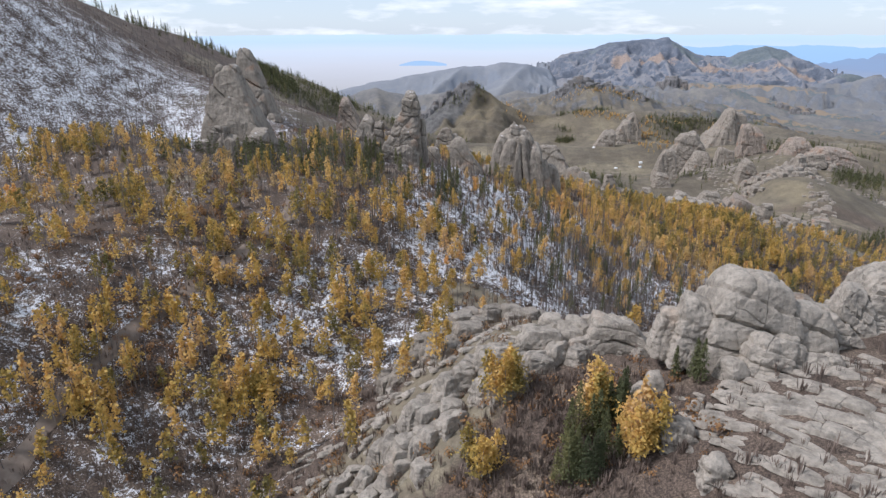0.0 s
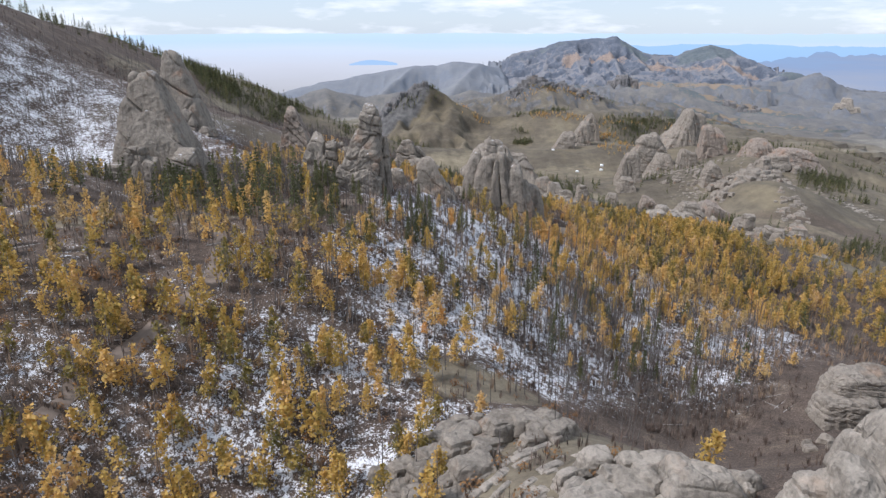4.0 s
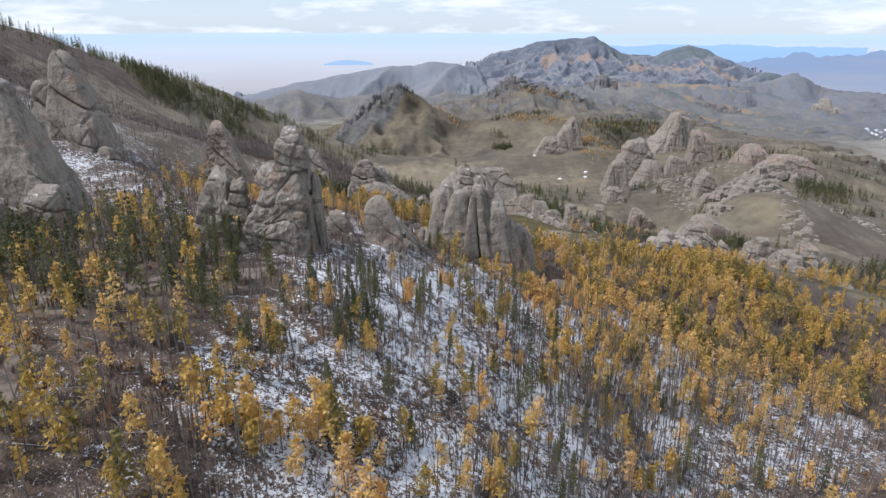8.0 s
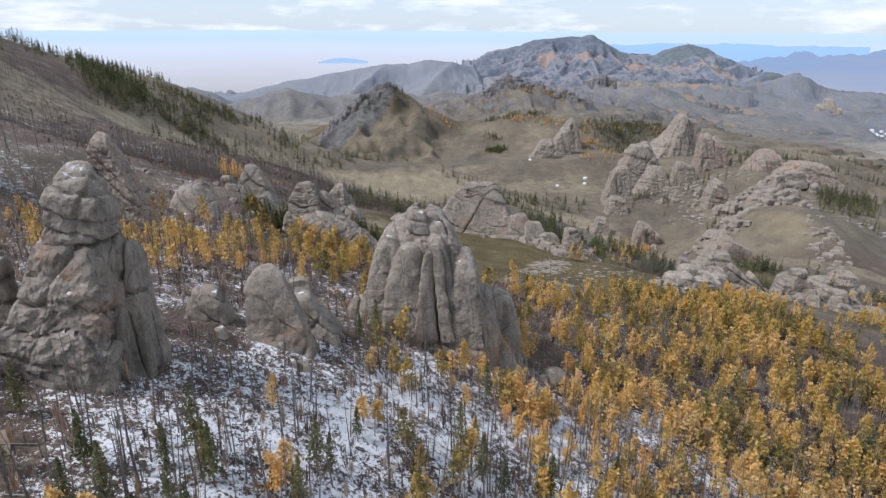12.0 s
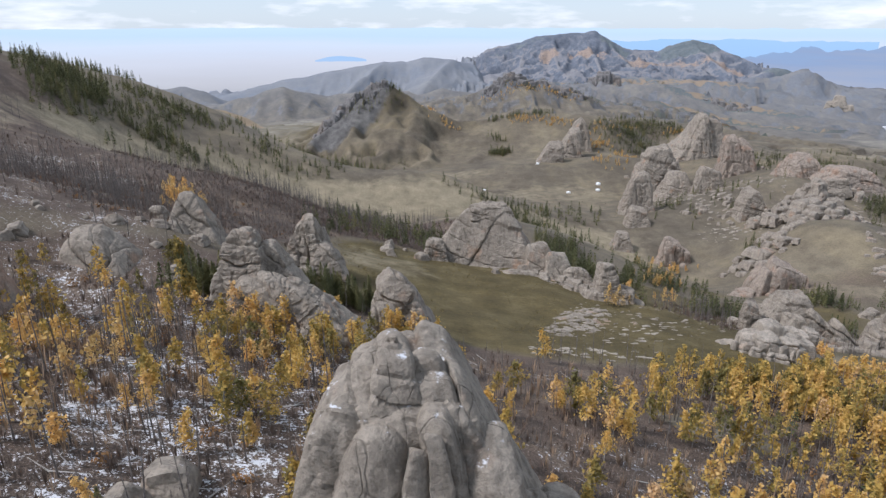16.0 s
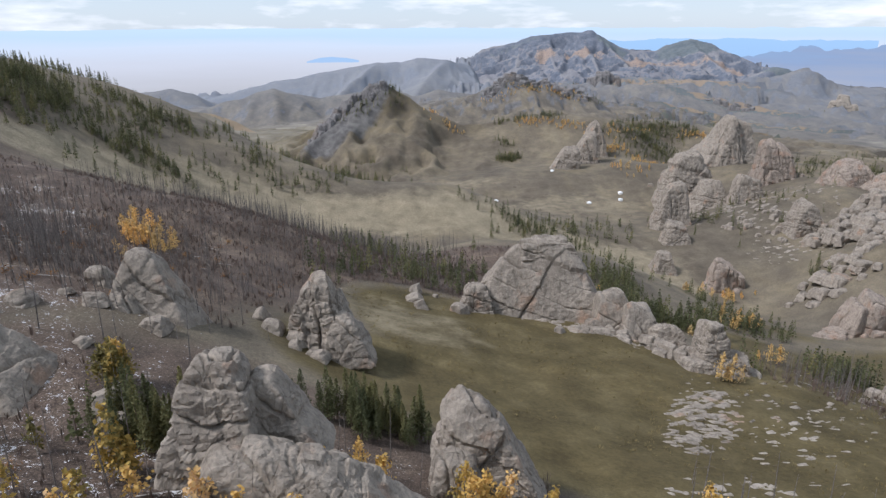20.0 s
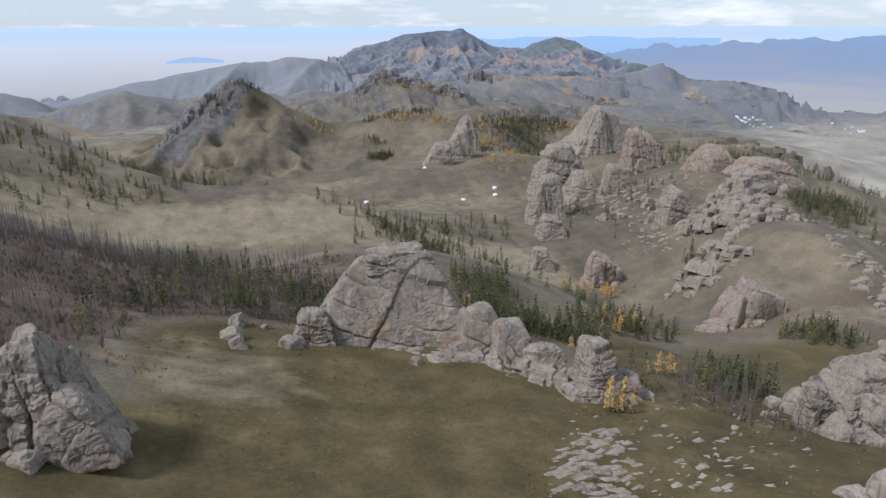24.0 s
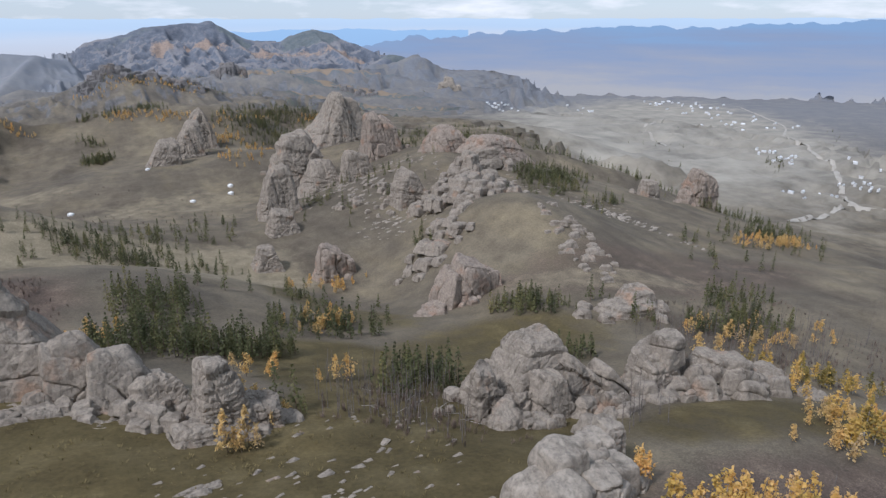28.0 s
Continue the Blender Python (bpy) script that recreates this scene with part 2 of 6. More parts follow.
def noise3(p, seed=0):
    i = np.floor(p)
    f = p - i
    f = f * f * (3 - 2 * f)
    out = 0
    for dx in (0, 1):
        for dy in (0, 1):
            for dz in (0, 1):
                w = (f[:, 0] if dx else 1 - f[:, 0]) * (f[:, 1] if dy else 1 - f[:, 1]) * (f[:, 2] if dz else 1 - f[:, 2])
                out = out + w * hashed(i[:, 0] + dx, i[:, 1] + dy, i[:, 2] + dz, seed)
    return out


def fbm2(x, y, size, octaves=4, seed=0):
    total, gain = 0, 1.0
    for k in range(octaves):
        total = total + gain * noise2(x / size + 17.3 * k, y / size - 9.1 * k, seed + k)
        size, gain = size / 2.03, gain * 0.5
    return total


def bump(x, y, cx, cy, h, rx, ry, turn=0.0, power=1.0):
    c, s = np.cos(np.radians(turn)), np.sin(np.radians(turn))
    u, v = ((x - cx) * c + (y - cy) * s) / rx, (-(x - cx) * s + (y - cy) * c) / ry
    return h * np.exp(-((u * u + v * v) ** power))


SWELLS = []


def swell(x, y, height, radius):
    SWELLS.append((x, y, height, radius))


# rises and hollows of the slopes under the flight
swell(-150, -140, 80, 75)
swell(-60, -140, 31, 75)
swell(30, -140, 25, 75)
swell(120, -140, 66, 75)
swell(210, -140, 81, 75)
swell(300, -140, 13, 75)
swell(-105, -50, 29, 75)
swell(-15, -50, 63, 75)
swell(75, -50, 78, 75)
swell(165, -50, 95, 75)
swell(255, -50, 61, 75)
swell(345, -50, 13, 75)
swell(-150, 40, 52, 75)
swell(-60, 40, 38, 75)
swell(30, 40, 54, 75)
swell(120, 40, 60, 75)
swell(210, 40, 60, 75)
swell(300, 40, 39, 75)
swell(-105, 130, 70, 75)
swell(-15, 130, 77, 75)
swell(75, 130, 38, 75)
swell(165, 130, 70, 75)
swell(255, 130, 48, 75)
swell(345, 130, 15, 75)
swell(-150, 220, 30, 75)
swell(-60, 220, 79, 75)
swell(30, 220, 67, 75)
swell(120, 220, 45, 75)
swell(210, 220, 27, 75)
swell(300, 220, 39, 75)
swell(-105, 310, 33, 75)
swell(-15, 310, 67, 75)
swell(75, 310, 60, 75)
swell(165, 310, 41, 75)
swell(255, 310, 37, 75)
swell(345, 310, 24, 75)
swell(-150, 400, 45, 75)
swell(-60, 400, 61, 75)
swell(30, 400, 41, 75)
swell(120, 400, 46, 75)
swell(210, 400, 42, 75)
swell(300, 400, 20, 75)
swell(-105, 490, 42, 75)
swell(-15, 490, 43, 75)
swell(75, 490, 47, 75)
swell(165, 490, 27, 75)
swell(255, 490, 24, 75)
swell(345, 490, 10, 75)
swell(-150, 580, 36, 75)
swell(-60, 580, 50, 75)
swell(30, 580, 29, 75)
swell(120, 580, 28, 75)
swell(210, 580, 14, 75)
swell(300, 580, 23, 75)
swell(-105, 670, 18, 75)
swell(-15, 670, 23, 75)
swell(75, 670, 41, 75)
swell(165, 670, 24, 75)
swell(255, 670, -16, 75)
swell(345, 670, 46, 75)
swell(-560, -110, 4, 150)
swell(-390, -150, 33, 150)
swell(-250, -70, 151, 150)
swell(450, -150, 16, 150)
swell(620, -70, 3, 150)
swell(-560, 100, 119, 150)
swell(-390, 60, 125, 150)
swell(-250, 140, 72, 150)
swell(450, 60, 58, 150)
swell(620, 140, -2, 150)
swell(-560, 310, 108, 150)
swell(-390, 270, 149, 150)
swell(-250, 350, 111, 150)
swell(450, 270, 27, 150)
swell(620, 350, -2, 150)
swell(-560, 520, 101, 150)
swell(-390, 480, 129, 150)
swell(-250, 560, 78, 150)
swell(450, 480, 24, 150)
swell(620, 560, -5, 150)
swell(-560, 730, 100, 150)
swell(-390, 690, 119, 150)
swell(-250, 770, 63, 150)
swell(450, 690, 18, 150)
swell(620, 770, 1, 150)
swell(-560, 940, 89, 150)
swell(-390, 900, 88, 150)
swell(-250, 980, 68, 150)
swell(450, 900, 51, 150)
swell(620, 980, -36, 150)
swell(-560, 1150, -37, 150)
swell(-390, 1110, 58, 150)
swell(-250, 1190, 23, 150)
swell(450, 1110, 19, 150)
swell(620, 1190, 15, 150)
swell(-560, 1360, -17, 150)
swell(-390, 1320, -39, 150)
swell(-250, 1400, -20, 150)
swell(450, 1320, -66, 150)
swell(620, 1400, -32, 150)
swell(-120, 850, 39, 105)
swell(30, 850, 57, 105)
swell(180, 850, 5, 105)
swell(330, 850, 4, 105)
swell(-120, 990, 7, 105)
swell(30, 990, -12, 105)
swell(180, 990, -4, 105)
swell(330, 990, -23, 105)
swell(-120, 1130, -2, 105)
swell(180, 1130, 14, 105)
swell(330, 1130, 12, 105)
swell(-120, 1270, -53, 105)
swell(30, 1270, -12, 105)
swell(180, 1270, -9, 105)
swell(330, 1270, 18, 105)
swell(-150, 190, 24, 40)
swell(-114, 190, -6, 40)
swell(-78, 190, -5, 40)
swell(-114, 226, -3, 40)
swell(-78, 226, 7, 40)
swell(-150, 262, 1, 40)
swell(-114, 262, 6, 40)
swell(-78, 262, -1, 40)
swell(-150, 298, 7, 40)
swell(-114, 298, 12, 40)
swell(-78, 298, 7, 40)
swell(-150, 334, 14, 40)
swell(-114, 334, 1, 40)
swell(-78, 334, -7, 40)
swell(-5, -30, 1, 30)
swell(55, -30, 9, 30)
swell(85, -30, -2, 30)
swell(115, -30, 6, 30)
swell(-20, 0, -6, 30)
swell(40, 0, 9, 30)
swell(70, 0, 8, 30)
swell(100, 0, 6, 30)
swell(-5, 30, 12, 30)
swell(25, 30, 8, 30)
swell(55, 30, 15, 30)
swell(85, 30, 10, 30)
swell(115, 30, 13, 30)
swell(-20, 60, -4, 30)
swell(10, 60, 17, 30)
swell(40, 60, 11, 30)
swell(70, 60, 12, 30)
swell(100, 60, 17, 30)
swell(25, 90, 6, 30)
swell(55, 90, 1, 30)
swell(85, 90, 5, 30)
swell(115, 90, 9, 30)


# crest lines of the hills and of the massif: points, relief, width, depth and size of the gullies, seed
CRESTS = []


def crest(points, relief, width, gully=0.25, size=60.0, seed=1):
    CRESTS.append((points, relief, width, gully, size, seed))


def raised(x, y, z, points, relief, width, gully, size, seed):
    """Lifts the land to a ridge along points, falling off steeply at first and then more gently."""
    x0, y0 = [p[0] for p in points], [p[1] for p in points]
    reach = 4.5 * width
    near = (x > min(x0) - reach) & (x < max(x0) + reach) & (y > min(y0) - reach) & (y < max(y0) + reach)
    if not near.any():
        return z
    px, py, z0 = x[near], y[near], z[near]
    best = np.full(px.shape, -1e4)
    cut = 1 + gully * (0.6 - 2.0 * np.abs(fbm2(px, py, size, 4, seed)))
    for (ax, ay, az), (bx, by, bz) in zip(points[:-1], points[1:]):
        ex, ey = bx - ax, by - ay
        t = np.clip(((px - ax) * ex + (py - ay) * ey) / (ex * ex + ey * ey), 0, 1)
        d = np.hypot(px - ax - t * ex, py - ay - t * ey)
        d = (np.sqrt(d * d + (0.05 * width) ** 2) - 0.05 * width) / np.maximum(cut, 0.3)
        fade = np.clip((4.4 * width - d) / width, 0, 1)
        best = np.maximum(best, az + t * (bz - az) - relief * (1 - np.exp(-d / width)) - (1 - fade) * 400)
    z = z.copy()
    z[near] = 5.0 * np.logaddexp(z0 / 5.0, best / 5.0)
    return z


# the dark cone and its shoulders
crest([(-239, 1408, -81), (-176, 1420, -64), (-111, 1429, -18), (-89, 1431, 14), (-46, 1434, 40), (-5, 1436, 15), (37, 1436, -13), (90, 1435, -34), (160, 1450, -40)], 140, 115, 0.3, 70, 41)
# the second wooded spur of the near ridge, the valley's rolling hills
crest([(-560, 1690, -20), (-472, 1718, -49), (-437, 1728, -54), (-396, 1740, -68), (-349, 1752, -93), (-313, 1760, -122)], 90, 130, 0.3, 80, 42)
crest([(-830, 2540, -175), (-704, 2588, -144), (-606, 2616, -113), (-487, 2644, -76), (-408, 2659, -100), (-328, 2671, -114), (-202, 2686, -91), (-33, 2695, -92)], 170, 280, 0.35, 160, 43)
crest([(-1092, 2981, -106), (-989, 3020, -98), (-907, 3048, -127), (-845, 3068, -162)], 170, 260, 0.3, 160, 44)
crest([(-1000, 3650, -190), (-877, 3682, -157), (-707, 3721, -127), (-533, 3753, -103), (-356, 3776, -76), (-176, 3791, -54), (-55, 3795, -62), (36, 3796, -40), (187, 3792, -38), (340, 4100, -80)], 230, 340, 0.4, 200, 45)
crest([(-487, 2644, -80), (-440, 2450, -130), (-420, 2300, -160)], 90, 120, 0.3, 90, 46)
crest([(-176, 3791, -58), (-300, 3400, -130), (-330, 3150, -170)], 120, 170, 0.3, 120, 47)
crest([(187, 3792, -42), (60, 3400, -110), (20, 3100, -140)], 120, 190, 0.3, 120, 48)
# hills behind the cone
crest([(20, 2676, -101), (99, 2675, -78), (147, 2673, -90), (242, 2666, -100), (420, 2560, -110)], 120, 260, 0.3, 120, 49)
crest([(195, 2138, -58), (245, 2133, -52), (284, 2128, -14), (326, 2122, -48), (374, 2114, -30), (415, 2106, -58), (454, 2098, -48), (510, 2084, -70)], 95, 130, 0.35, 60, 50)
crest([(347, 1558, -60), (391, 1547, -50), (435, 1534, -44), (488, 1517, -46), (550, 1493, -54)], 60, 120, 0.25, 60, 51)
# spurs running down to the valley plain
crest([(600, 2730, -185), (685, 2710, -170), (821, 2670, -112), (976, 2615, -139), (1159, 2535, -181), (1324, 2447, -209), (1471, 2355, -222)], 110, 150, 0.4, 90, 52)
crest([(849, 3080, -112), (1051, 3014, -106), (1224, 2945, -147), (1423, 2849, -183), (1603, 2746, -207), (1776, 2630, -220)], 120, 170, 0.4, 100, 53)
crest([(766, 3616, -151), (1038, 3546, -118), (1294, 3457, -117), (1532, 3354, -131), (1754, 3238, -173), (1915, 3140, -215)], 130, 190, 0.4, 110, 54)
crest([(700, 2200, -120), (900, 2120, -150), (1150, 2010, -195), (1330, 1930, -225)], 70, 120, 0.35, 80, 55)
crest([(640, 1830, -98), (813, 1770, -102), (905, 1717, -110), (979, 1668, -113), (1067, 1601, -122), (1155, 1524, -141), (1226, 1454, -165), (1300, 1380, -205)], 110, 260, 0.2, 120, 56)
crest([(900, 1300, -165), (980, 1278, -172), (1025, 1232, -154), (1054, 1201, -139), (1088, 1161, -144), (1121, 1119, -160)], 80, 90, 0.3, 60, 93)
crest([(836, 3187, -75), (886, 3173, -92), (924, 3162, -113)], 60, 60, 0.5, 40, 57)
# the massif and its spurs
MASSIF = [(356, 4383, -93), (442, 4375, -4), (545, 4363, 14), (664, 4347, 48), (730, 4336, 80), (831, 4318, 90), (929, 4297, 100), (1068, 4264, 114), (1141, 4244, 74), (1224, 4221, 34), (1351, 4181, 2), (1427, 4154, 0), (1470, 4139, 20), (1599, 4089, 40), (1700, 4046, 15), (1790, 4006, -44), (1877, 3965, -95)]
crest(MASSIF, 260, 270, 0.55, 150, 58)
crest([(1745, 3695, -130), (1808, 3663, -112), (1854, 3640, -90), (1934, 3596, -82), (2000, 3558, -76), (2048, 3529, -105), (2117, 3486, -143), (2193, 3436, -172)], 140, 150, 0.5, 90, 59)
for spur in ([(664, 4347, 40), (610, 4120, -50), (560, 3900, -130)], [(831, 4318, 80), (800, 4080, -30), (790, 3850, -110)], [(1000, 4280, 95), (1010, 4030, -15), (1000, 3760, -110)], [(1141, 4244, 65), (1180, 4000, -40), (1190, 3700, -120)],
             [(1351, 4181, 0), (1400, 3950, -70), (1430, 3650, -125)], [(1599, 4089, 32), (1620, 3860, -60), (1650, 3600, -140)], [(1700, 4046, 10), (1900, 3830, -95), (2080, 3640, -150)]):
    crest(spur, 110, 110, 0.5, 70, 60 + len(CRESTS))
# rocky hills far out on the plain
crest([(3865, 2681, -300), (3911, 2605, -255), (3951, 2536, -193), (3977, 2489, -160), (4016, 2417, -125), (4056, 2340, -135), (4079, 2293, -121), (4129, 2188, -157), (4158, 2122, -145)], 230, 62, 0.6, 60, 90)
crest([(3261, 3451, -290), (3355, 3353, -193), (3411, 3291, -153), (3469, 3224, -172), (3540, 3139, -243)], 200, 60, 0.5, 60, 91)
crest([(1780, 2989, -200), (1811, 2970, -160), (1859, 2938, -190)], 90, 70, 0.5, 40, 92)


def base(x, y):
    """The broad fall of the land to the valley and the plains."""
    z = -70 - 135 * step(x, 560, 1080) - 60 * step(x, 1000, 1700) - 70 * step(x, 1500, 2600)
    near = 1 - step(x, 500, 1500)
    z = z - 45 * step(y, 1450, 2000) * near - 95 * step(y, 2100, 3500) * near
    return z - 120 * step(y, 1700, 3400) * step(-x, -700, 300)


def height(x, y):
    x, y = np.asarray(x, float), np.asarray(y, float)
    z = base(x, y)
    for sx, sy, sh, sr in SWELLS:
        z = z + sh * np.exp(-((x - sx) ** 2 + (y - sy) ** 2) / sr ** 2)
    z = z + bump(x, y, 230, 1450, 42, 170, 130) + bump(x, y, 390, 1390, 58, 120, 100)
    z = z + bump(x, y, 640, 960, 46, 190, 60, -28) + bump(x, y, 860, 1330, 60, 230, 80, -30)
    for crest_line in CRESTS:
        z = raised(x, y, z, *crest_line)
    far = step(np.hypot(x, y - 300), 900, 2200)
    z = z + fbm2(x, y, 420, 5, 11) * (2 + 17 * far * (1 - 0.85 * step(x, 700, 1300) * (1 - step(y, 2600, 3600))))
    return z + fbm2(x, y, 46, 4, 3) * 2.0 * (1 - far)


def ground_z(x, y):
    return float(height(np.array([x]), np.array([y]))[0])


def ellipse(x, y, cx, cy, rx, ry, turn=0.0, soft=0.35):
    c, s = math.cos(radians(turn)), math.sin(radians(turn))
    d = np.sqrt((((x - cx) * c + (y - cy) * s) / rx) ** 2 + ((-(x - cx) * s + (y - cy) * c) / ry) ** 2)
    return 1 - step(d, 1 - soft, 1 + soft)


def meadow_mask(x, y):
    m = ellipse(x, y, 62, 457, 96, 52, -38, 0.25)
    return np.maximum(m, ellipse(x, y, 108, 412, 50, 38, -30, 0.3))


def axis(lo, dense_lo, dense_hi, hi, fine, grow=1.03, widest=32):
    mid = list(np.arange(dense_lo, dense_hi, fine))
    up, d = [dense_hi], fine
    while up[-1] < hi:
        d = min(d * grow, widest)
        up.append(up[-1] + d)
    down, d = [dense_lo], fine
    while down[-1] > lo:
        d = min(d * grow, widest)
        down.append(down[-1] - d)
    return np.array(sorted(set(down[1:] + mid + up)))


def grid_mesh(name, xs, ys, zfun):
    X, Y = np.meshgrid(xs, ys)
    Z = zfun(X, Y)
    nx, ny = len(xs), len(ys)
    me = bpy.data.meshes.new(name)
    me.vertices.add(nx * ny)
    me.vertices.foreach_set("co", np.stack([X, Y, Z], -1).astype(np.float32).ravel())
    i = (np.arange(ny - 1)[:, None] * nx + np.arange(nx - 1)[None]).ravel()
    quads = np.stack([i, i + 1, i + 1 + nx, i + nx], -1)
    add_faces(me, quads)
    return me, X.ravel(), Y.ravel()


def add_faces(me, faces):
    n, k = faces.shape
    me.loops.add(n * k)
    me.loops.foreach_set("vertex_index", faces.astype(np.int32).ravel())
    me.polygons.add(n)
    me.polygons.foreach_set("loop_start", np.arange(0, n * k, k, dtype=np.int32))
    me.polygons.foreach_set("use_smooth", np.ones(n, bool))
    me.update(calc_edges=True)
    me.validate()


def mesh_of(name, verts, faces, mat, smooth=True):
    me = bpy.data.meshes.new(name)
    me.vertices.add(len(verts))
    me.vertices.foreach_set("co", np.asarray(verts, np.float32).ravel())
    add_faces(me, np.asarray(faces))
    if not smooth:
        me.polygons.foreach_set("use_smooth", np.zeros(len(me.polygons), bool))
    me.materials.append(mat)
    return me


def part_from(name, me, parent, label=""):
    ob = new(name, me)
    ob.parent = parent
    if label:
        tagged(ob, label)
    return ob


def on_massif(x, y):
    return step(x, 320, 420) * step(-x, -2180, -2080) * step(y, 3560, 3640) * step(-y, -4560, -4480)


def ground_height(x, y):
    """The land, sunk under the massif, which is a thing of its own."""
    return height(x, y) - 60 * on_massif(x, y)


gx = axis(-4690, -340, 560, 4690, 4.5)
gy = axis(-900, -120, 1480, 4640, 4.5)
ground_me, GX, GY = grid_mesh("ground", gx, gy, ground_height)
snow = np.zeros(len(GX))
for cx, cy, rx, ry, turn, k in ((34, 200, 72, 54, 20, 0.95), (-22, 92, 46, 34, 0, 0.78), (12, 128, 45, 24, 10, 0.85), (62, 160, 60, 26, 28, 0.85), (100, 212, 60, 40, 20, 0.85), (80, 232, 55, 36, 0, 0.85), (-5, 145, 38, 28, 0, 0.85), (-35, 100, 40, 55, 0, 0.5), (-140, 140, 110, 110, 0, 0.42), (-80, 60, 60, 50, 0, 0.62), (-40, 290, 75, 90, 0, 0.66),
                                (-215, 290, 130, 120, 0, 0.78), (-170, 480, 75, 90, 20, 0.5), (100, 270, 70, 60, 0, 0.5), (-90, 370, 60, 60, 0, 0.45)):
    snow = np.maximum(snow, k * ellipse(GX, GY, cx, cy, rx, ry, turn, 0.5))
scrub = np.zeros(len(GX))
for cx, cy, rx, ry, turn, k in ((-40, 150, 260, 210, 0, 1.0), (150, 260, 150, 150, -25, 1.0), (-150, 500, 130, 120, 15, 1.0), (-20, 575, 120, 60, 35, 1.0),
                                (-330, 450, 160, 300, 0, 0.9), (0, 340, 120, 70, 0, 0.9), (380, 560, 130, 45, -10, 0.5), (70, 8, 44, 36, 0, 1.0), (25, 20, 26, 30, 0, 1.0)):
    scrub = np.maximum(scrub, k * ellipse(GX, GY, cx, cy, rx, ry, turn, 0.4))
green = meadow_mask(GX, GY)
for cx, cy, rx, ry, turn, k in ((-150, 1700, 300, 400, 0, 0.5), (8, 425, 48, 26, -20, 0.8), (60, 395, 50, 22, 0, 0.75), (165, 500, 34, 64, 20, 0.9), (150, 450, 50, 44, 0, 0.85), (225, 520, 60, 40, 0, 0.6), (235, 415, 60, 18, -10, 0.6), (200, 640, 30, 90, 10, 0.55)):
    green = np.maximum(green, k * ellipse(GX, GY, cx, cy, rx, ry, turn, 0.5))
slope_x = height(GX + 6, GY) - height(GX - 6, GY)
slope_y = height(GX, GY + 6) - height(GX, GY - 6)
steep = np.hypot(slope_x, slope_y) / 12
stone = 0.8 * step(steep, 0.62, 1.0) * step(GY, 1700, 1900) + 0.7 * step(steep, 0.3, 0.7) * step(GX, 2800, 3000)
stone = np.maximum(stone, np.maximum(0.95 * ellipse(GX, GY, -105, 1400, 90, 42, 40, 0.4), 0.8 * ellipse(GX, GY, 300, 2110, 120, 40, -5, 0.5)))
woods = np.zeros(len(GX))
for cx, cy, rx, ry, turn, k in ((1060, 4380, 460, 190, 0, 0.62), (1750, 4350, 330, 180, 0, 0.62), (1150, 3050, 420, 60, -20, 0.8), (950, 1800, 330, 50, -20, 0.7),
                                (1350, 2550, 420, 70, -18, 0.8), (1100, 3450, 420, 70, -8, 0.8), (700, 3300, 200, 60, 0, 0.7), (560, 2300, 160, 40, -10, 0.7), (1000, 2250, 200, 50, -20, 0.8), (2350, 4000, 380, 120, -12, 0.9), (1150, 2535, 330, 36, -25, 0.9), (1320, 2880, 330, 40, -25, 0.9), (1420, 3380, 330, 45, -22, 0.9), (900, 1960, 260, 36, -25, 0.85), (-420, 1735, 130, 22, -15, 1.0)):
    woods = np.maximum(woods, k * ellipse(GX, GY, cx, cy, rx, ry, turn, 0.5))
straw = np.zeros(len(GX))
for cx, cy, rx, ry, turn, k in ((-205, 705, 75, 30, 55, 0.9), (-60, 780, 140, 30, 8, 0.9), (110, 795, 115, 38, -6, 1.0), (190, 750, 50, 28, -40, 0.9), (-2, 478, 34, 22, -30, 0.42), (-250, 560, 40, 90, 10, 0.5), (150, 700, 30, 45, 0, 0.7), (330, 560, 60, 16, -20, 0.5), (200, 1010, 90, 34, 0, 0.55), (60, 1120, 60, 30, 0, 0.5)):
    straw = np.maximum(straw, k * ellipse(GX, GY, cx, cy, rx, ry, turn, 0.4))
bare = np.zeros(len(GX))
for cx, cy, rx, ry, turn, k in ((-2, 40, 60, 16, 48, 1.0), (8, 108, 14, 10, 0, 1.0), (-75, 165, 50, 9, 20, 0.8), (95, 330, 18, 10, 0, 0.9)):
    bare = np.maximum(bare, k * ellipse(GX, GY, cx, cy, rx, ry, turn, 0.4))
plains = np.maximum(ellipse(GX, GY, 2150, 1950, 1400, 640, 42, 0.4), 0.45 * ellipse(GX, GY, -250, 1900, 260, 500, 10, 0.5))
scrub = scrub * (1 - bare)
snow = snow * (1 - bare)
scrub = scrub * (1 - np.clip(green * 1.1, 0, 1))
snow = snow * (1 - meadow_mask(GX, GY))
# cover_far's third channel grows with distance: how much haze the colour takes
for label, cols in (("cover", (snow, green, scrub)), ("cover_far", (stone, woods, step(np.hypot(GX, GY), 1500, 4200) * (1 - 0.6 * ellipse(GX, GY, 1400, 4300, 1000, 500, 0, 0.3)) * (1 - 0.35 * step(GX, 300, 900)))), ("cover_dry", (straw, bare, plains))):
    at = ground_me.attributes.new(label, "FLOAT_COLOR", "POINT")
    at.data.foreach_set("color", np.stack([*cols, np.ones(len(GX))], -1).astype(np.float32).ravel())


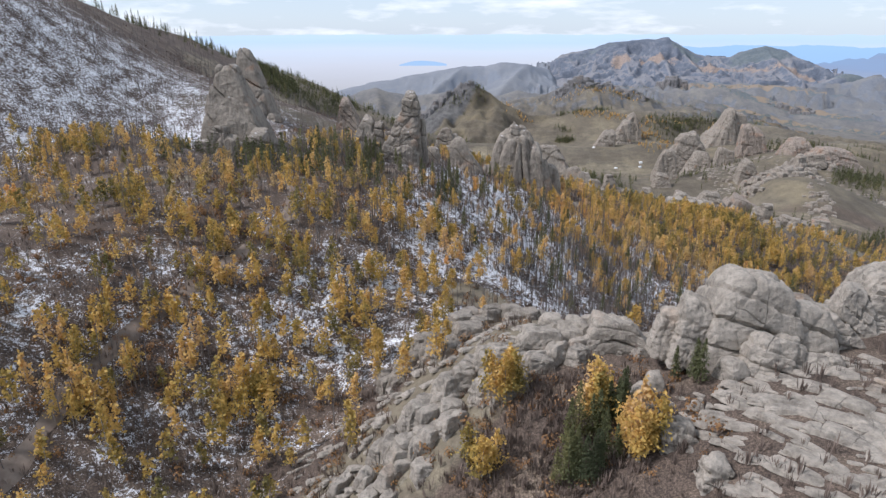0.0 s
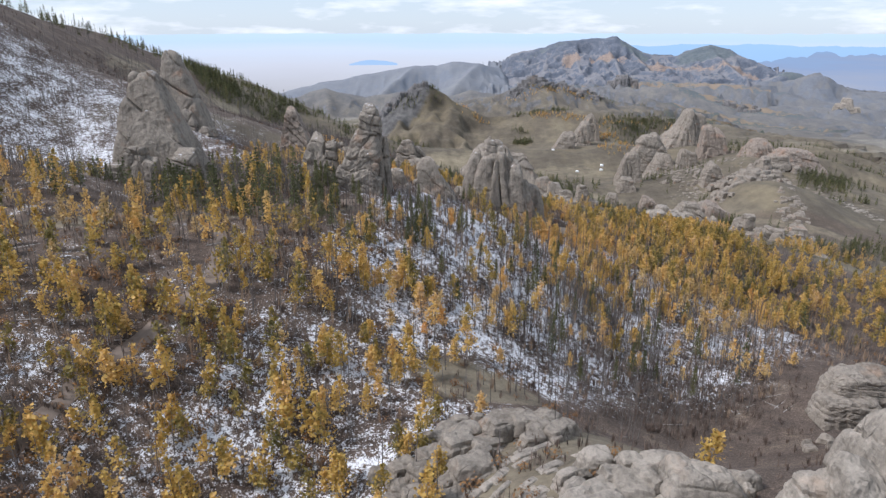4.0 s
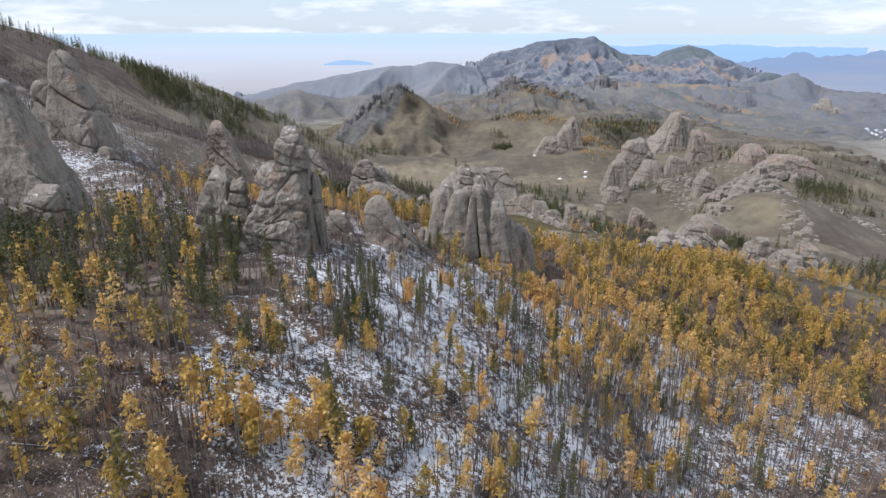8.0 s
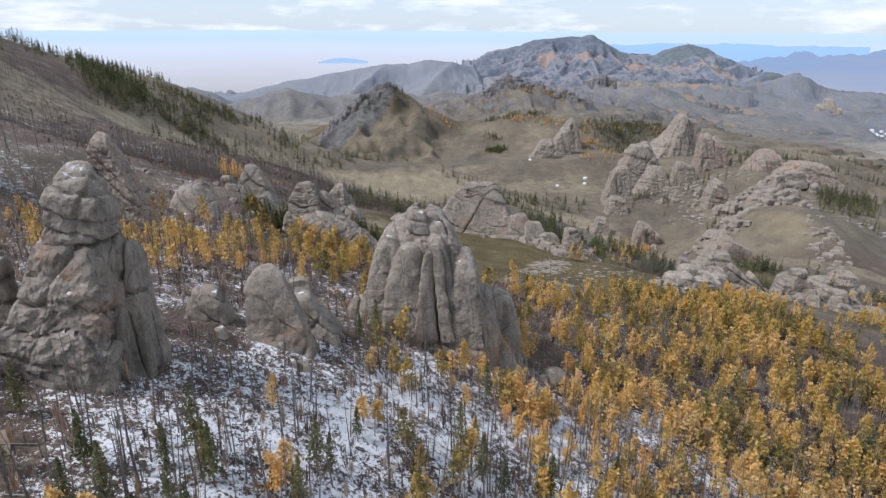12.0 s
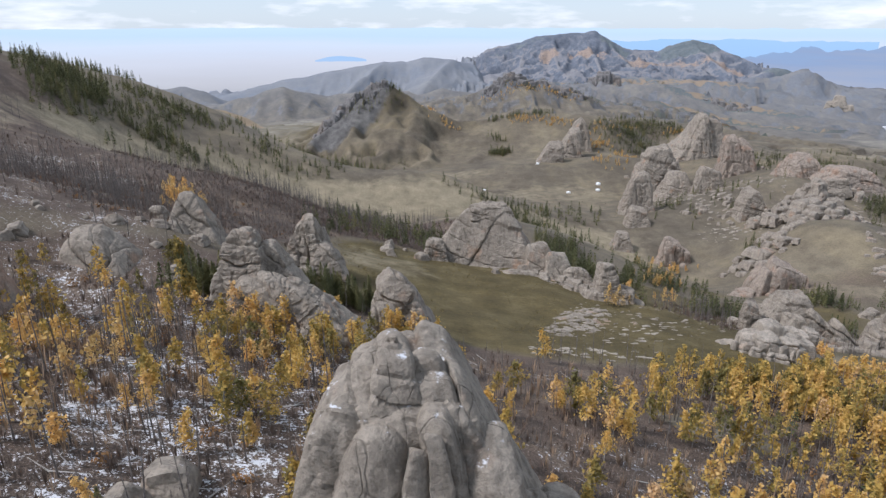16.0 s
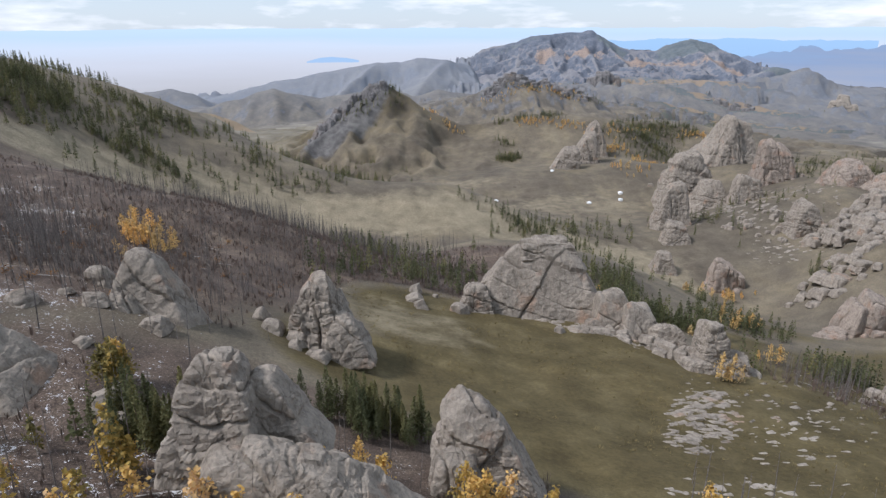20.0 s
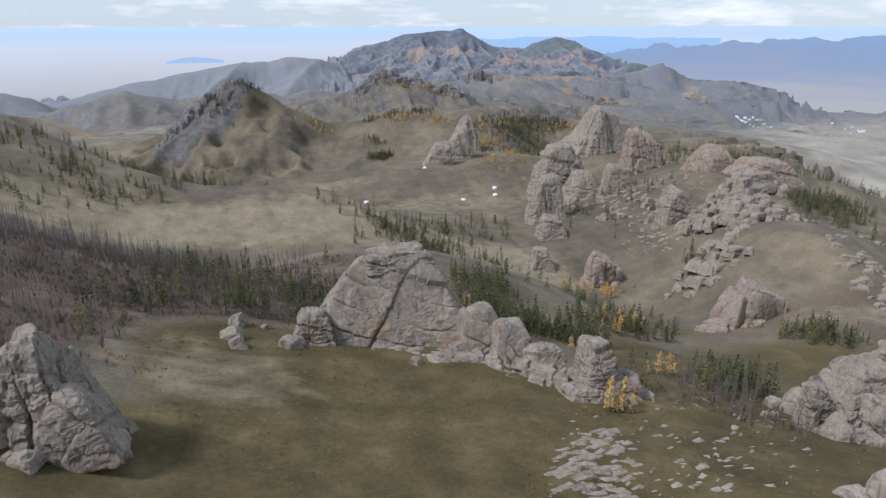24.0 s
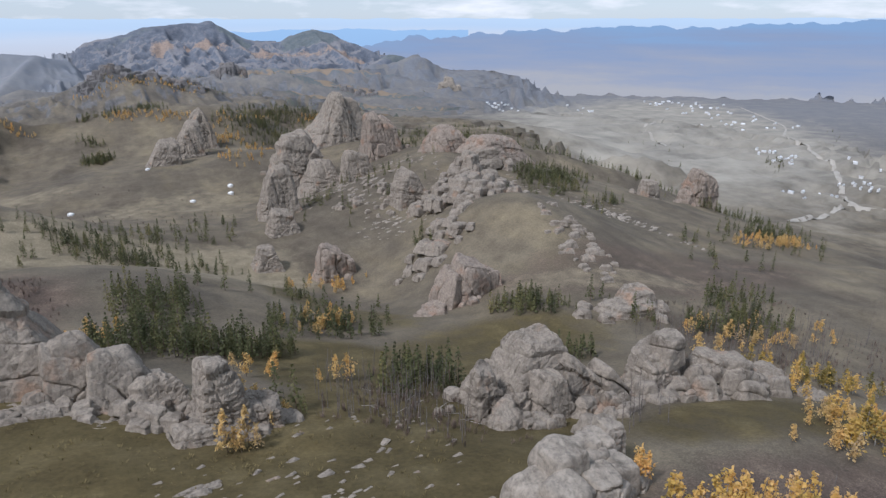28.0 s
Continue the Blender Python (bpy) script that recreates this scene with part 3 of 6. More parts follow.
def ground_material():
    m, nt, b = material("autumn ground", 0.95)
    co = coords(nt)

    def channels(name):
        a = nt.nodes.new("ShaderNodeAttribute")
        a.attribute_name = name
        s = nt.nodes.new("ShaderNodeSeparateColor")
        nt.links.new(a.outputs["Color"], s.inputs[0])
        return s.outputs

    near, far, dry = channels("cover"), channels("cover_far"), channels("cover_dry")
    n_big, n_mid, n_fine = noisy(nt, co, 0.012, 5.0), noisy(nt, co, 0.09, 5.0), noisy(nt, co, 0.9, 6.0, 0.7)
    grass = ramp(nt, n_big, [(0.3, (0.104, 0.086, 0.062)), (0.5, (0.137, 0.113, 0.080)), (0.68, (0.185, 0.153, 0.104))])
    grass = blend(nt, 1.0, grass, ramp(nt, n_mid, [(0.3, 0.8), (0.7, 1.18)]), "MULTIPLY")
    grass = blend(nt, 1.0, grass, ramp(nt, noisy(nt, co, 0.03, 4.0, 0.6, (1.0, 0.45, 1.0)), [(0.34, (0.78, 0.77, 0.78)), (0.5, 1.0), (0.66, (1.2, 1.18, 1.1))]), "MULTIPLY")
    turf = ramp(nt, n_mid, [(0.3, (0.066, 0.050, 0.020)), (0.5, (0.093, 0.072, 0.030)), (0.72, (0.138, 0.109, 0.052))])
    turf = blend(nt, 1.0, turf, ramp(nt, noisy(nt, co, 0.028, 4.0, 0.65), [(0.36, (0.8, 0.79, 0.76)), (0.52, 1.0), (0.68, (1.25, 1.22, 1.2))]), "MULTIPLY")
    soil = ramp(nt, n_mid, [(0.3, (0.058, 0.043, 0.034)), (0.52, (0.100, 0.073, 0.055)), (0.7, (0.155, 0.117, 0.085))])
    rock = ramp(nt, n_mid, [(0.3, (0.070, 0.066, 0.062)), (0.7, (0.165, 0.155, 0.145))])
    pine = ramp(nt, n_mid, [(0.35, (0.045, 0.058, 0.05)), (0.6, (0.085, 0.09, 0.065)), (0.75, (0.24, 0.16, 0.07))])

    def edge(mask, noise, lo=0.32, hi=0.6, share=0.6):
        f = calc(nt, "ADD", mask, calc(nt, "MULTIPLY", calc(nt, "SUBTRACT", noise, 0.5), share))
        return ramp(nt, f, [(lo, 0.0), (hi, 1.0)])

    col = blend(nt, edge(near[2], n_mid), grass, soil)
    col = blend(nt, edge(near[1], n_mid), col, turf)
    hay = ramp(nt, n_mid, [(0.3, (0.185, 0.153, 0.100)), (0.7, (0.285, 0.238, 0.160))])
    loam = ramp(nt, n_mid, [(0.3, (0.13, 0.105, 0.075)), (0.6, (0.21, 0.175, 0.12)), (0.75, (0.28, 0.25, 0.20))])
    col = blend(nt, edge(dry[0], n_mid, 0.2, 0.9, 1.0), col, hay)
    col = blend(nt, edge(dry[1], n_mid), col, loam)
    col = blend(nt, edge(far[0], n_mid), col, rock)
    col = blend(nt, edge(far[1], n_mid, 0.45, 0.6, 1.3), col, pine)
    col = blend(nt, 0.85, col, ramp(nt, n_fine, [(0.28, 0.62), (0.5, 0.94), (0.72, 1.25)]), "MULTIPLY")
    litter = noisy(nt, co, 2.6, 3.0, 0.75)
    col = blend(nt, calc(nt, "MULTIPLY", near[2], 0.9), col, blend(nt, 1.0, col, ramp(nt, litter, [(0.36, 0.5), (0.5, 1.0), (0.62, 1.9)]), "MULTIPLY"))
    # aerial haze mixed into the base colour: far land turns blue-grey
    hazed = blend(nt, 0.72, col, (0.226, 0.25, 0.292))
    col = blend(nt, far[2], col, hazed)
    pale = ramp(nt, n_big, [(0.3, (0.21, 0.193, 0.162)), (0.55, (0.30, 0.275, 0.228)), (0.75, (0.36, 0.33, 0.272))])
    col = blend(nt, edge(dry[2], n_big, 0.2, 0.9, 0.8), col, pale)
    col = blend(nt, ramp(nt, calc(nt, "MULTIPLY", far[1], noisy(nt, co, 0.02, 5.0, 0.7)), [(0.34, 0.0), (0.42, 0.6)]), col, (0.32, 0.22, 0.13))
    drift = noisy(nt, co, 0.75, 7.0, 0.75)
    lie = calc(nt, "ADD", calc(nt, "MULTIPLY", drift, 1.25), calc(nt, "MULTIPLY", calc(nt, "SUBTRACT", n_mid, 0.5), 0.6))
    lie = calc(nt, "ADD", lie, calc(nt, "MULTIPLY", calc(nt, "SUBTRACT", near[0], 1.0), 0.42))
    lie = calc(nt, "MULTIPLY", ramp(nt, calc(nt, "ADD", lie, calc(nt, "MULTIPLY", calc(nt, "SUBTRACT", litter, 0.5), 0.8)), [(0.535, 0.0), (0.63, 1.0)]), ramp(nt, near[0], [(0.05, 0.0), (0.3, 1.0)]))
    col = blend(nt, lie, col, (0.66, 0.66, 0.67))
    nt.links.new(col, b.inputs["Base Color"])
    bumped(nt, b, n_fine, 0.5, 0.35)
    return m


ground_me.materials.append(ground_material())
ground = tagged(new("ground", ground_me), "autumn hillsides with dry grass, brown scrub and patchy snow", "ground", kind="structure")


# ---- massif ----
def massif_height(x, y):
    return height(x, y) + 2 - 46 * (1 - on_massif(x, y)) + 4 * fbm2(x, y, 45, 3, 95) * on_massif(x, y)


def massif_material():
    m, nt, b = material("mountain slopes with blue haze painted in", 0.95)
    co = coords(nt)
    a = nt.nodes.new("ShaderNodeAttribute")
    a.attribute_name = "cover"
    sep = nt.nodes.new("ShaderNodeSeparateColor")
    nt.links.new(a.outputs["Color"], sep.inputs[0])
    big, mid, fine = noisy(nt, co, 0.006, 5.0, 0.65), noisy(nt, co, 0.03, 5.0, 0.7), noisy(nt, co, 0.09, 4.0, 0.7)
    # slope, rock and pine hold blue distance haze in their base colours
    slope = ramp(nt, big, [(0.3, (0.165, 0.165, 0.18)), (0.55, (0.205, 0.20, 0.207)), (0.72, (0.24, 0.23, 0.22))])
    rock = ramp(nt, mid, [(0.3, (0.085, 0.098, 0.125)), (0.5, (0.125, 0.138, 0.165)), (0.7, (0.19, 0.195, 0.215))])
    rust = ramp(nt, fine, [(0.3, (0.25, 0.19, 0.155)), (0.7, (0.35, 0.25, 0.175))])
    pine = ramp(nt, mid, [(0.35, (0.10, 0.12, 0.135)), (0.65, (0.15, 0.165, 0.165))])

    def share(mask, noise, lo, hi):
        return ramp(nt, calc(nt, "ADD", mask, calc(nt, "MULTIPLY", calc(nt, "SUBTRACT", noise, 0.5), 1.4)), [(lo, 0.0), (hi, 1.0)])

    col = blend(nt, share(sep.outputs[0], mid, 0.42, 0.62), slope, rock)
    col = blend(nt, share(sep.outputs[2], mid, 0.42, 0.6), col, pine)
    col = blend(nt, calc(nt, "MULTIPLY", share(sep.outputs[1], fine, 0.52, 0.7), 0.75), col, rust)
    col = blend(nt, 0.7, col, ramp(nt, fine, [(0.3, 0.72), (0.5, 1.0), (0.72, 1.2)]), "MULTIPLY")
    nt.links.new(col, b.inputs["Base Color"])
    bumped(nt, b, mid, 0.7, 6.0)
    return m


massif_me, MX, MY = grid_mesh("mountain", np.arange(310, 2200, 11.0), np.arange(3550, 4570, 11.0), massif_height)
m_steep = np.hypot(height(MX + 12, MY) - height(MX - 12, MY), height(MX, MY + 12) - height(MX, MY - 12)) / 24
m_top = height(MX, MY)
m_rock = np.clip(step(m_steep, 0.45, 0.9) + 0.9 * step(m_top, -20, 70), 0, 1)
m_rust, m_pine = np.zeros(len(MX)), np.zeros(len(MX))
for cx, cy, rx, ry, turn, k in ((769, 4126, 70, 60, 0, 0.85), (959, 4085, 90, 60, 0, 0.9), (1060, 4060, 60, 60, 0, 0.6), (1267, 3998, 130, 60, -30, 0.8), (1472, 3924, 150, 50, -30, 0.7), (1700, 3840, 150, 40, -25, 0.8), (1900, 3720, 170, 40, -28, 0.8), (2080, 3600, 130, 30, -28, 0.6)):
    m_rust = np.maximum(m_rust, k * ellipse(MX, MY, cx, cy, rx, ry, turn, 0.5))
for cx, cy, rx, ry, turn, k in ((1560, 4040, 170, 60, -20, 0.9), (1180, 4180, 120, 40, -25, 0.7), (1950, 3590, 150, 40, -28, 0.9), (640, 4300, 200, 30, 0, 0.5)):
    m_pine = np.maximum(m_pine, k * ellipse(MX, MY, cx, cy, rx, ry, turn, 0.5))
at = massif_me.attributes.new("cover", "FLOAT_COLOR", "POINT")
at.data.foreach_set("color", np.stack([m_rock, m_rust, m_pine, np.ones(len(MX))], -1).astype(np.float32).ravel())
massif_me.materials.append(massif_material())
tagged(new("mountain", massif_me), "rugged massif with orange wooded slopes, its colours blued by painted haze", "mountain", kind="structure")


# ---- rocks ----
def sphere_dirs(n):
    """A unit icosphere, as arrays."""
    bm = bmesh.new()
    bmesh.ops.create_icosphere(bm, subdivisions=n, radius=1.0)
    v = np.array([p.co[:] for p in bm.verts])
    f = np.array([[q.index for q in p.verts] for p in bm.faces])
    bm.free()
    return v, f


DIRS = {n: sphere_dirs(n) for n in (2, 3, 4, 5, 6, 7)}


def rock_mesh(name, size, seed, detail=4, joints="v", spacing=5.0, depth=0.9, square=3.0, rough=0.16, mat=None, tops=(-0.7, 0.7, -0.6, 0.6)):
    """A granite mass: a solid cut by sloping planes (tops: where its left, right, front and back faces end above), jointed and stepped along sets of cracks."""
    d, f = DIRS[detail]
    size = np.array(size, float)
    rng = np.random.RandomState(seed)
    tl, tr, tf, tb = tops
    mid = np.array([0.32 * (tl + tr) / 2, 0.0, -0.15])
    normals, offs = [], []
    corners = [(u, v, -1) for u in (-1, 1) for v in (-1, 1)] + [(u, v, 1) for u in (tl, tr) for v in (tf, tb)]

    def face(n, through_point):
        n = np.array(n, float)
        n /= np.linalg.norm(n)
        normals.append(n)
        offs.append(max(0.12, n @ (np.array(through_point) - mid)))

    face((-2, 0, tl + 1), (-1, 0, -1))
    face((2, 0, 1 - tr), (1, 0, -1))
    face((0, -2, tf + 1), (0, -1, -1))
    face((0, 2, 1 - tb), (0, 1, -1))
    face((rng.uniform(-0.1, 0.25), rng.uniform(-0.3, 0.05), 1), ((tl + tr) / 2, 0, 0.97))
    face((0, 0, -1), (0, 0, -1))
    for k in range(9):
        a = rng.uniform(0, 6.28)
        n = np.array([math.cos(a), math.sin(a), rng.uniform(0.05, 1.2)])
        n /= np.linalg.norm(n)
        normals.append(n)
        offs.append(max((np.array(c) - mid) @ n for c in corners) * rng.uniform(0.8, 0.97))
    planes, reach = np.array(normals), np.array(offs)
    hard = 8.0 * square
    r = (np.maximum(d @ planes.T / reach, 0) ** hard).sum(1) ** (-1 / hard)
    p = (mid + d * r[:, None]) * size
    mean = np.sort(size)[:2].mean()
    q = p / (mean * 0.8) + seed * 7.31
    big = noise3(q, seed) * 0.7 + 0.45 * noise3(q * 2.3, seed + 5)
    fine = 1 - 2 * np.abs(noise3(p / 2.2 + seed, seed + 9)) + 0.6 * noise3(p / 0.8 + seed, seed + 13)
    bend = max(6.0, 1.6 * spacing)
    wob = np.stack([noise3(p / bend + 31 + seed, 71), noise3(p / bend + 57 + seed, 72), noise3(p / bend + 93 + seed, 73)], -1) * spacing * 0.42
    wob = wob + np.stack([noise3(p / 1.7 + 11, 74), noise3(p / 1.7 + 23, 75), noise3(p / 1.7 + 47, 76)], -1) * min(0.3, 0.08 * spacing)
    w = p + wob
    down = np.array((0.62, 0.1, 0.75)) if tr < 0.35 else np.array((0.3, 0.2, 0.9))
    sets = {"v": ((1, 0.25, 0.12), (0.25, 1, -0.1), (0.1, 0.2, 1)), "h": ((0.12, 0.1, 1), (1, 0.3, 0.25)), "d": (tuple(down), (1, 0.3, -0.75)), "s": (tuple(down), (1, 0.3, -0.75)), "w": ((1, 0.25, 0.12), (0.25, 1, -0.1), (0.1, 0.2, 1)), "b": ((0.3, 0.2, 1), (1, 0.5, -0.2), (-0.4, 1, 0.1)), "o": ((0.2, 0.2, 1),), "p": ((0.35, 0.15, 1), (1, 0.4, -0.5), (-0.5, 1, 0.3))}[joints]
    cut = np.zeros(len(p))
    stepped = np.zeros(len(p))
    for n, axis_ in enumerate(sets):
        a = np.array(axis_) / np.linalg.norm(axis_)
        s = spacing * (1.0, 2.1, 2.6)[n]
        u = w @ a / s + rng.rand() * 3
        cell = np.floor(u + 0.5)
        gap = np.abs(u - cell) * s
        wide = 0.16 + 0.018 * s
        broken = step(noise3(p / (2.2 * spacing) + 3.7 * n + seed, seed + 40 + n), -0.35, 0.25)
        strong = (0.2 + 0.8 * (0.5 + 0.5 * hashed(cell, n, seed))) * (0.15 + 0.85 * broken)
        cut = cut + strong * (np.exp(-((gap / wide) ** 2)) + 0.42 * np.exp(-gap / (0.14 * s))) * (0.7 if n else 1.0)
        stepped = stepped + hashed(np.floor(u), n + 3, seed) * (1.0, 0.7, 0.4)[n]
    chips = np.zeros(len(p))
    for n, share in ((0, 0.55), (1, 0.3)):
        cell = np.floor(w @ np.array(((0.9, 0.3, 0.25), (-0.3, 0.95, 0.1), (-0.22, -0.15, 0.96))).T / (spacing * share * np.array((1.0, 1.0, 0.7))) + seed)
        chips = chips + hashed(cell[:, 0], cell[:, 1], cell[:, 2], seed + n) * share
    out = d / size
    out = out / np.linalg.norm(out, axis=1)[:, None]
    grain = {"v": (2.6, 2.6, 14.0), "d": (3.0, 5.0, 9.0), "s": (6.0, 9.0, 16.0), "w": (2.6, 2.6, 18.0), "h": (9.0, 9.0, 1.5), "b": (3.2, 3.2, 2.2), "o": (5.0, 5.0, 4.0), "p": (6.0, 6.0, 5.0)}[joints]
    lay = p.copy()
    if joints in "ds":
        lay[:, 0], lay[:, 2] = 0.8 * p[:, 0] + 0.6 * p[:, 2], 0.8 * p[:, 2] - 0.6 * p[:, 0]
    lay = lay / (np.array(grain) * max(0.6, min(2.5, spacing / 4.5)))
    rib = 1 - 2.2 * np.abs(noise3(lay + seed, seed + 21)) + 0.5 * (1 - 2.2 * np.abs(noise3(lay * 2.1 + seed, seed + 22)))
    calm = {"s": 0.3, "w": 0.4, "o": 0.5}.get(joints, 1.0)
    rib, chips, stepped = rib * calm, chips * calm, stepped * (0.4 + 0.6 * calm)
    amount = rib * min(0.06 * spacing, 0.035 * mean) + big * rough * mean * 0.4 + stepped * min(0.22 * spacing, 0.075 * mean) + chips * min(0.13 * spacing, 0.05 * mean) + fine * 0.13 * min(1.0, mean / 5) - cut * depth
    return mesh_of(name, p + out * amount[:, None], f, mat or GRANITE, False)


def tor(name, label, x, y, blocks, group="", seed=1, skirt=0, mat=None, category="rock", pieces="boulder"):
    """A rock formation: blocks of (dx, dy, top z, width, depth, height, turn, joints, spacing[, taper, lean x, lean y, square])."""
    root = tagged(new(name), label, category, group)
    root.location = (x, y, ground_z(x, y))
    mat = mat or (SNOWY_GRANITE if group == "granite towers" else GRANITE)
    rng = random.Random(seed)
    for n, b in enumerate(blocks):
        dx, dy, top, w, dp, h, turn, joints, spacing, *more = b
        spacing = spacing * (0.75 if y > 700 else 0.9)
        if len(more) == 5:
            *tops, square = more
        else:
            taper, lx, ly, square = (list(more) + [0.25, 0.0, 0.0, 2.8][len(more):])[:4]
            k, sx, sy = 0.95 - 0.6 * taper, 2 * lx * h / w, 2 * ly * h / dp
            tops = (-k + sx, k + sx, -k + sy, k + sy)
        detail = 7 if max(w, h) > 34 and y < 560 else 6 if max(w, h) > 14 else 5 if max(w, h) > 7 else 4
        me = rock_mesh(pieces, (w / 2, dp / 2, h / 2), seed * 13 + n, detail, joints, spacing, min(2.4, 0.22 * spacing + 0.1), square, 0.13, mat, tops)
        ob = part_from(pieces, me, root)
        ob.location = (dx, dy, top - h / 2 - root.location.z)
        ob.rotation_euler = (0, 0, radians(turn))
    for n in range(skirt):
        ang, far = rng.uniform(0, 6.28), rng.uniform(0.75, 1.25)
        w0, d0 = blocks[0][3], blocks[0][4]
        bx, by = math.cos(ang) * w0 * 0.6 * far, math.sin(ang) * d0 * 0.6 * far
        s = rng.uniform(0.8, 2.6) * min(1.6, w0 / 18)
        me = rock_mesh("fallen_block", (s, s * rng.uniform(0.7, 1.2), s * rng.uniform(0.5, 0.9)), seed * 77 + n, 3, "b", 2.0, 0.25, 3.0, 0.2, mat)
        ob = part_from("fallen_block", me, root)
        ob.location = (bx, by, ground_z(x + bx, y + by) + s * 0.2 - root.location.z)
        ob.rotation_euler = (rng.uniform(-0.3, 0.3), rng.uniform(-0.3, 0.3), rng.uniform(0, 6.28))
    return root


T = "granite towers"
tor("rock_pillar", "tall grey granite pillar with a balanced cap block and dark cracks", -29, 206, [(-6.0, 0, 117.0, 22.1, 18.8, 30.0, 0, "p", 4.6, 0.26, 0.95, -0.4, 0.5, 2.9), (1.9, 0, 125.3, 8.6, 7.6, 9.6, 0, "p", 3.4, -0.49, 0.64, -0.7, 0.7, 2.6), (4.3, 1, 115.9, 5.7, 10.3, 29.4, 0, "v", 7.0, -0.08, 0.71, -0.45, 0.5, 4), (6.8, 2, 114.6, 5.5, 9.9, 28.5, 0, "v", 7.0, -0.16, 0.34, -0.45, 0.5, 4), (-2.8, -3, 98.3, 17.5, 10.5, 11.0, 0, "v", 2.6, -0.51, 0.95, -0.45, 0.5, 3.0)], T, 3, 5)
tor("rock_tower", "rounded grey granite tower on stacked blocks among birches", -52, 209, [(0.0, 0, 115.5, 14.4, 12.3, 31.4, 0, "d", 5.0, 0.46, 1.18, -0.45, 0.5, 2.0), (9.2, -3, 113.1, 8.4, 7.2, 26.9, 0, "b", 4.0, -0.11, 0.78, -0.45, 0.5, 2.4), (2.9, -5, 103.9, 10.3, 7.2, 15.0, 0, "v", 3.6, 0.14, 0.80, -0.45, 0.5, 3.0)], T, 5, 5)
tor("leaning_slab", "leaning grey granite rib with snow at its foot", -8, 228, [(6.8, -2, 102.7, 14.6, 10.2, 32.4, 0, "s", 4.2, -1.62, -0.43, -0.1, 0.5, 2.6), (7.2, -9, 88.4, 11.5, 8.1, 19.0, 0, "s", 3.6, -0.74, 0.20, -0.1, 0.5, 2.6), (-10.4, 2, 98.2, 10.4, 8.9, 14.8, 0, "s", 4.0, -0.95, 0.16, -0.45, 0.5, 2.6), (8.0, 8, 94.2, 10.1, 8.6, 10.5, 0, "s", 4.0, -1.17, -0.41, -0.45, 0.5, 2.8)], T, 7, 4)
tor("twin_tower", "massive grey granite tower of rounded vertical columns split by clefts", 18, 259, [
    (5.8, 3, 103.6, 47, 31, 42.0, 0, "w", 11.0, -0.52, 0.06, -0.45, 0.5, 2.0), (12.0, 0, 102.6, 26, 20, 42.0, 0, "w", 10.0, -0.85, -0.2, -0.3, 0.5, 1.8), (1.3, 2, 103.4, 20, 20, 42.6, 0, "w", 9.0, -0.62, 0.4, -0.6, 0.5, 1.8),
    (-0.8, -6, 99.0, 15, 15, 39.0, 0, "w", 12.0, -0.5, 0.5, -0.2, 0.6, 1.5), (6.2, -7, 100.8, 15, 16, 41.3, 0, "w", 12.0, -0.5, 0.4, -0.2, 0.6, 1.5), (13.5, -5, 96.0, 14, 15, 36.7, 0, "w", 11.0, -0.75, 0.1, -0.4, 0.5, 1.6)] +
    [(-7.5, -3, 90.5, 14, 13, 35.3, 0, "w", 9.0, -0.2, 0.6, -0.3, 0.5, 1.6), (-12.0, -2, 84.5, 15, 15, 30.0, 0, "w", 6.0, -0.4, 0.5, -0.4, 0.5, 1.7), (18.5, -3, 89.0, 14, 13, 36.0, 0, "w", 7.0, -0.75, 0.0, -0.4, 0.5, 1.7), (23.5, 0, 85.0, 14, 13, 26.0, 0, "w", 6.0, -0.8, 0.0, -0.4, 0.5, 1.8),
    (1.2, 0, 106.5, 3.2, 3.6, 6, 0, "o", 3.0, -0.5, 0.5, -0.5, 0.5, 1.3), (1.5, -1, 105.2, 6.5, 6, 7, 0, "o", 3.0, -0.5, 0.5, -0.5, 0.5, 1.6)] + [(5.0, 1, 104.0, 7, 7, 8, 0, "o", 3.0, -0.5, 0.4, -0.5, 0.5, 1.6)], T, 11, 8)
tor("granite_fin", "high smooth granite fin on the wooded slope", -144, 331, [(3.0, 0, 140.5, 36.0, 20.3, 58.0, 0, "s", 17.0, -0.5, -0.12, -0.3, 0.5, 1.9), (-16.0, 2, 128.0, 20.6, 18.6, 40.0, 0, "s", 12.0, 0.1, 0.9, -0.45, 0.5, 2.0), (6.0, -9, 110.6, 12.5, 10.6, 14.4, 0, "s", 6.0, -0.22, 0.55, -0.45, 0.5, 2.4)], T, 15, 5)
tor("granite_fin", "broad granite crag of smooth sloping slabs", -122, 243, [(1.9, 0, 136.2, 40.0, 24.8, 46.0, 0, "s", 16.0, -0.35, 0.1, -0.2, 0.5, 2.1), (1.2, -5, 121.0, 32.7, 16.4, 38.0, 0, "s", 14.0, -0.23, 0.55, -0.1, 0.5, 3.2), (4.4, -11, 99.4, 18.0, 15.3, 14.6, 0, "s", 5.0, 0.02, 0.57, -0.45, 0.5, 2.3)], T, 17, 6)
tor("boulder", "dark reddish rock tooth on the slope", -82, 332, [(0.2, 0, 110.8, 23.2, 11.6, 32.6, 0, "d", 4.0, -0.40, -0.04, -0.45, 0.5, 3.4)], T, 22, 4, PINK_GRANITE)
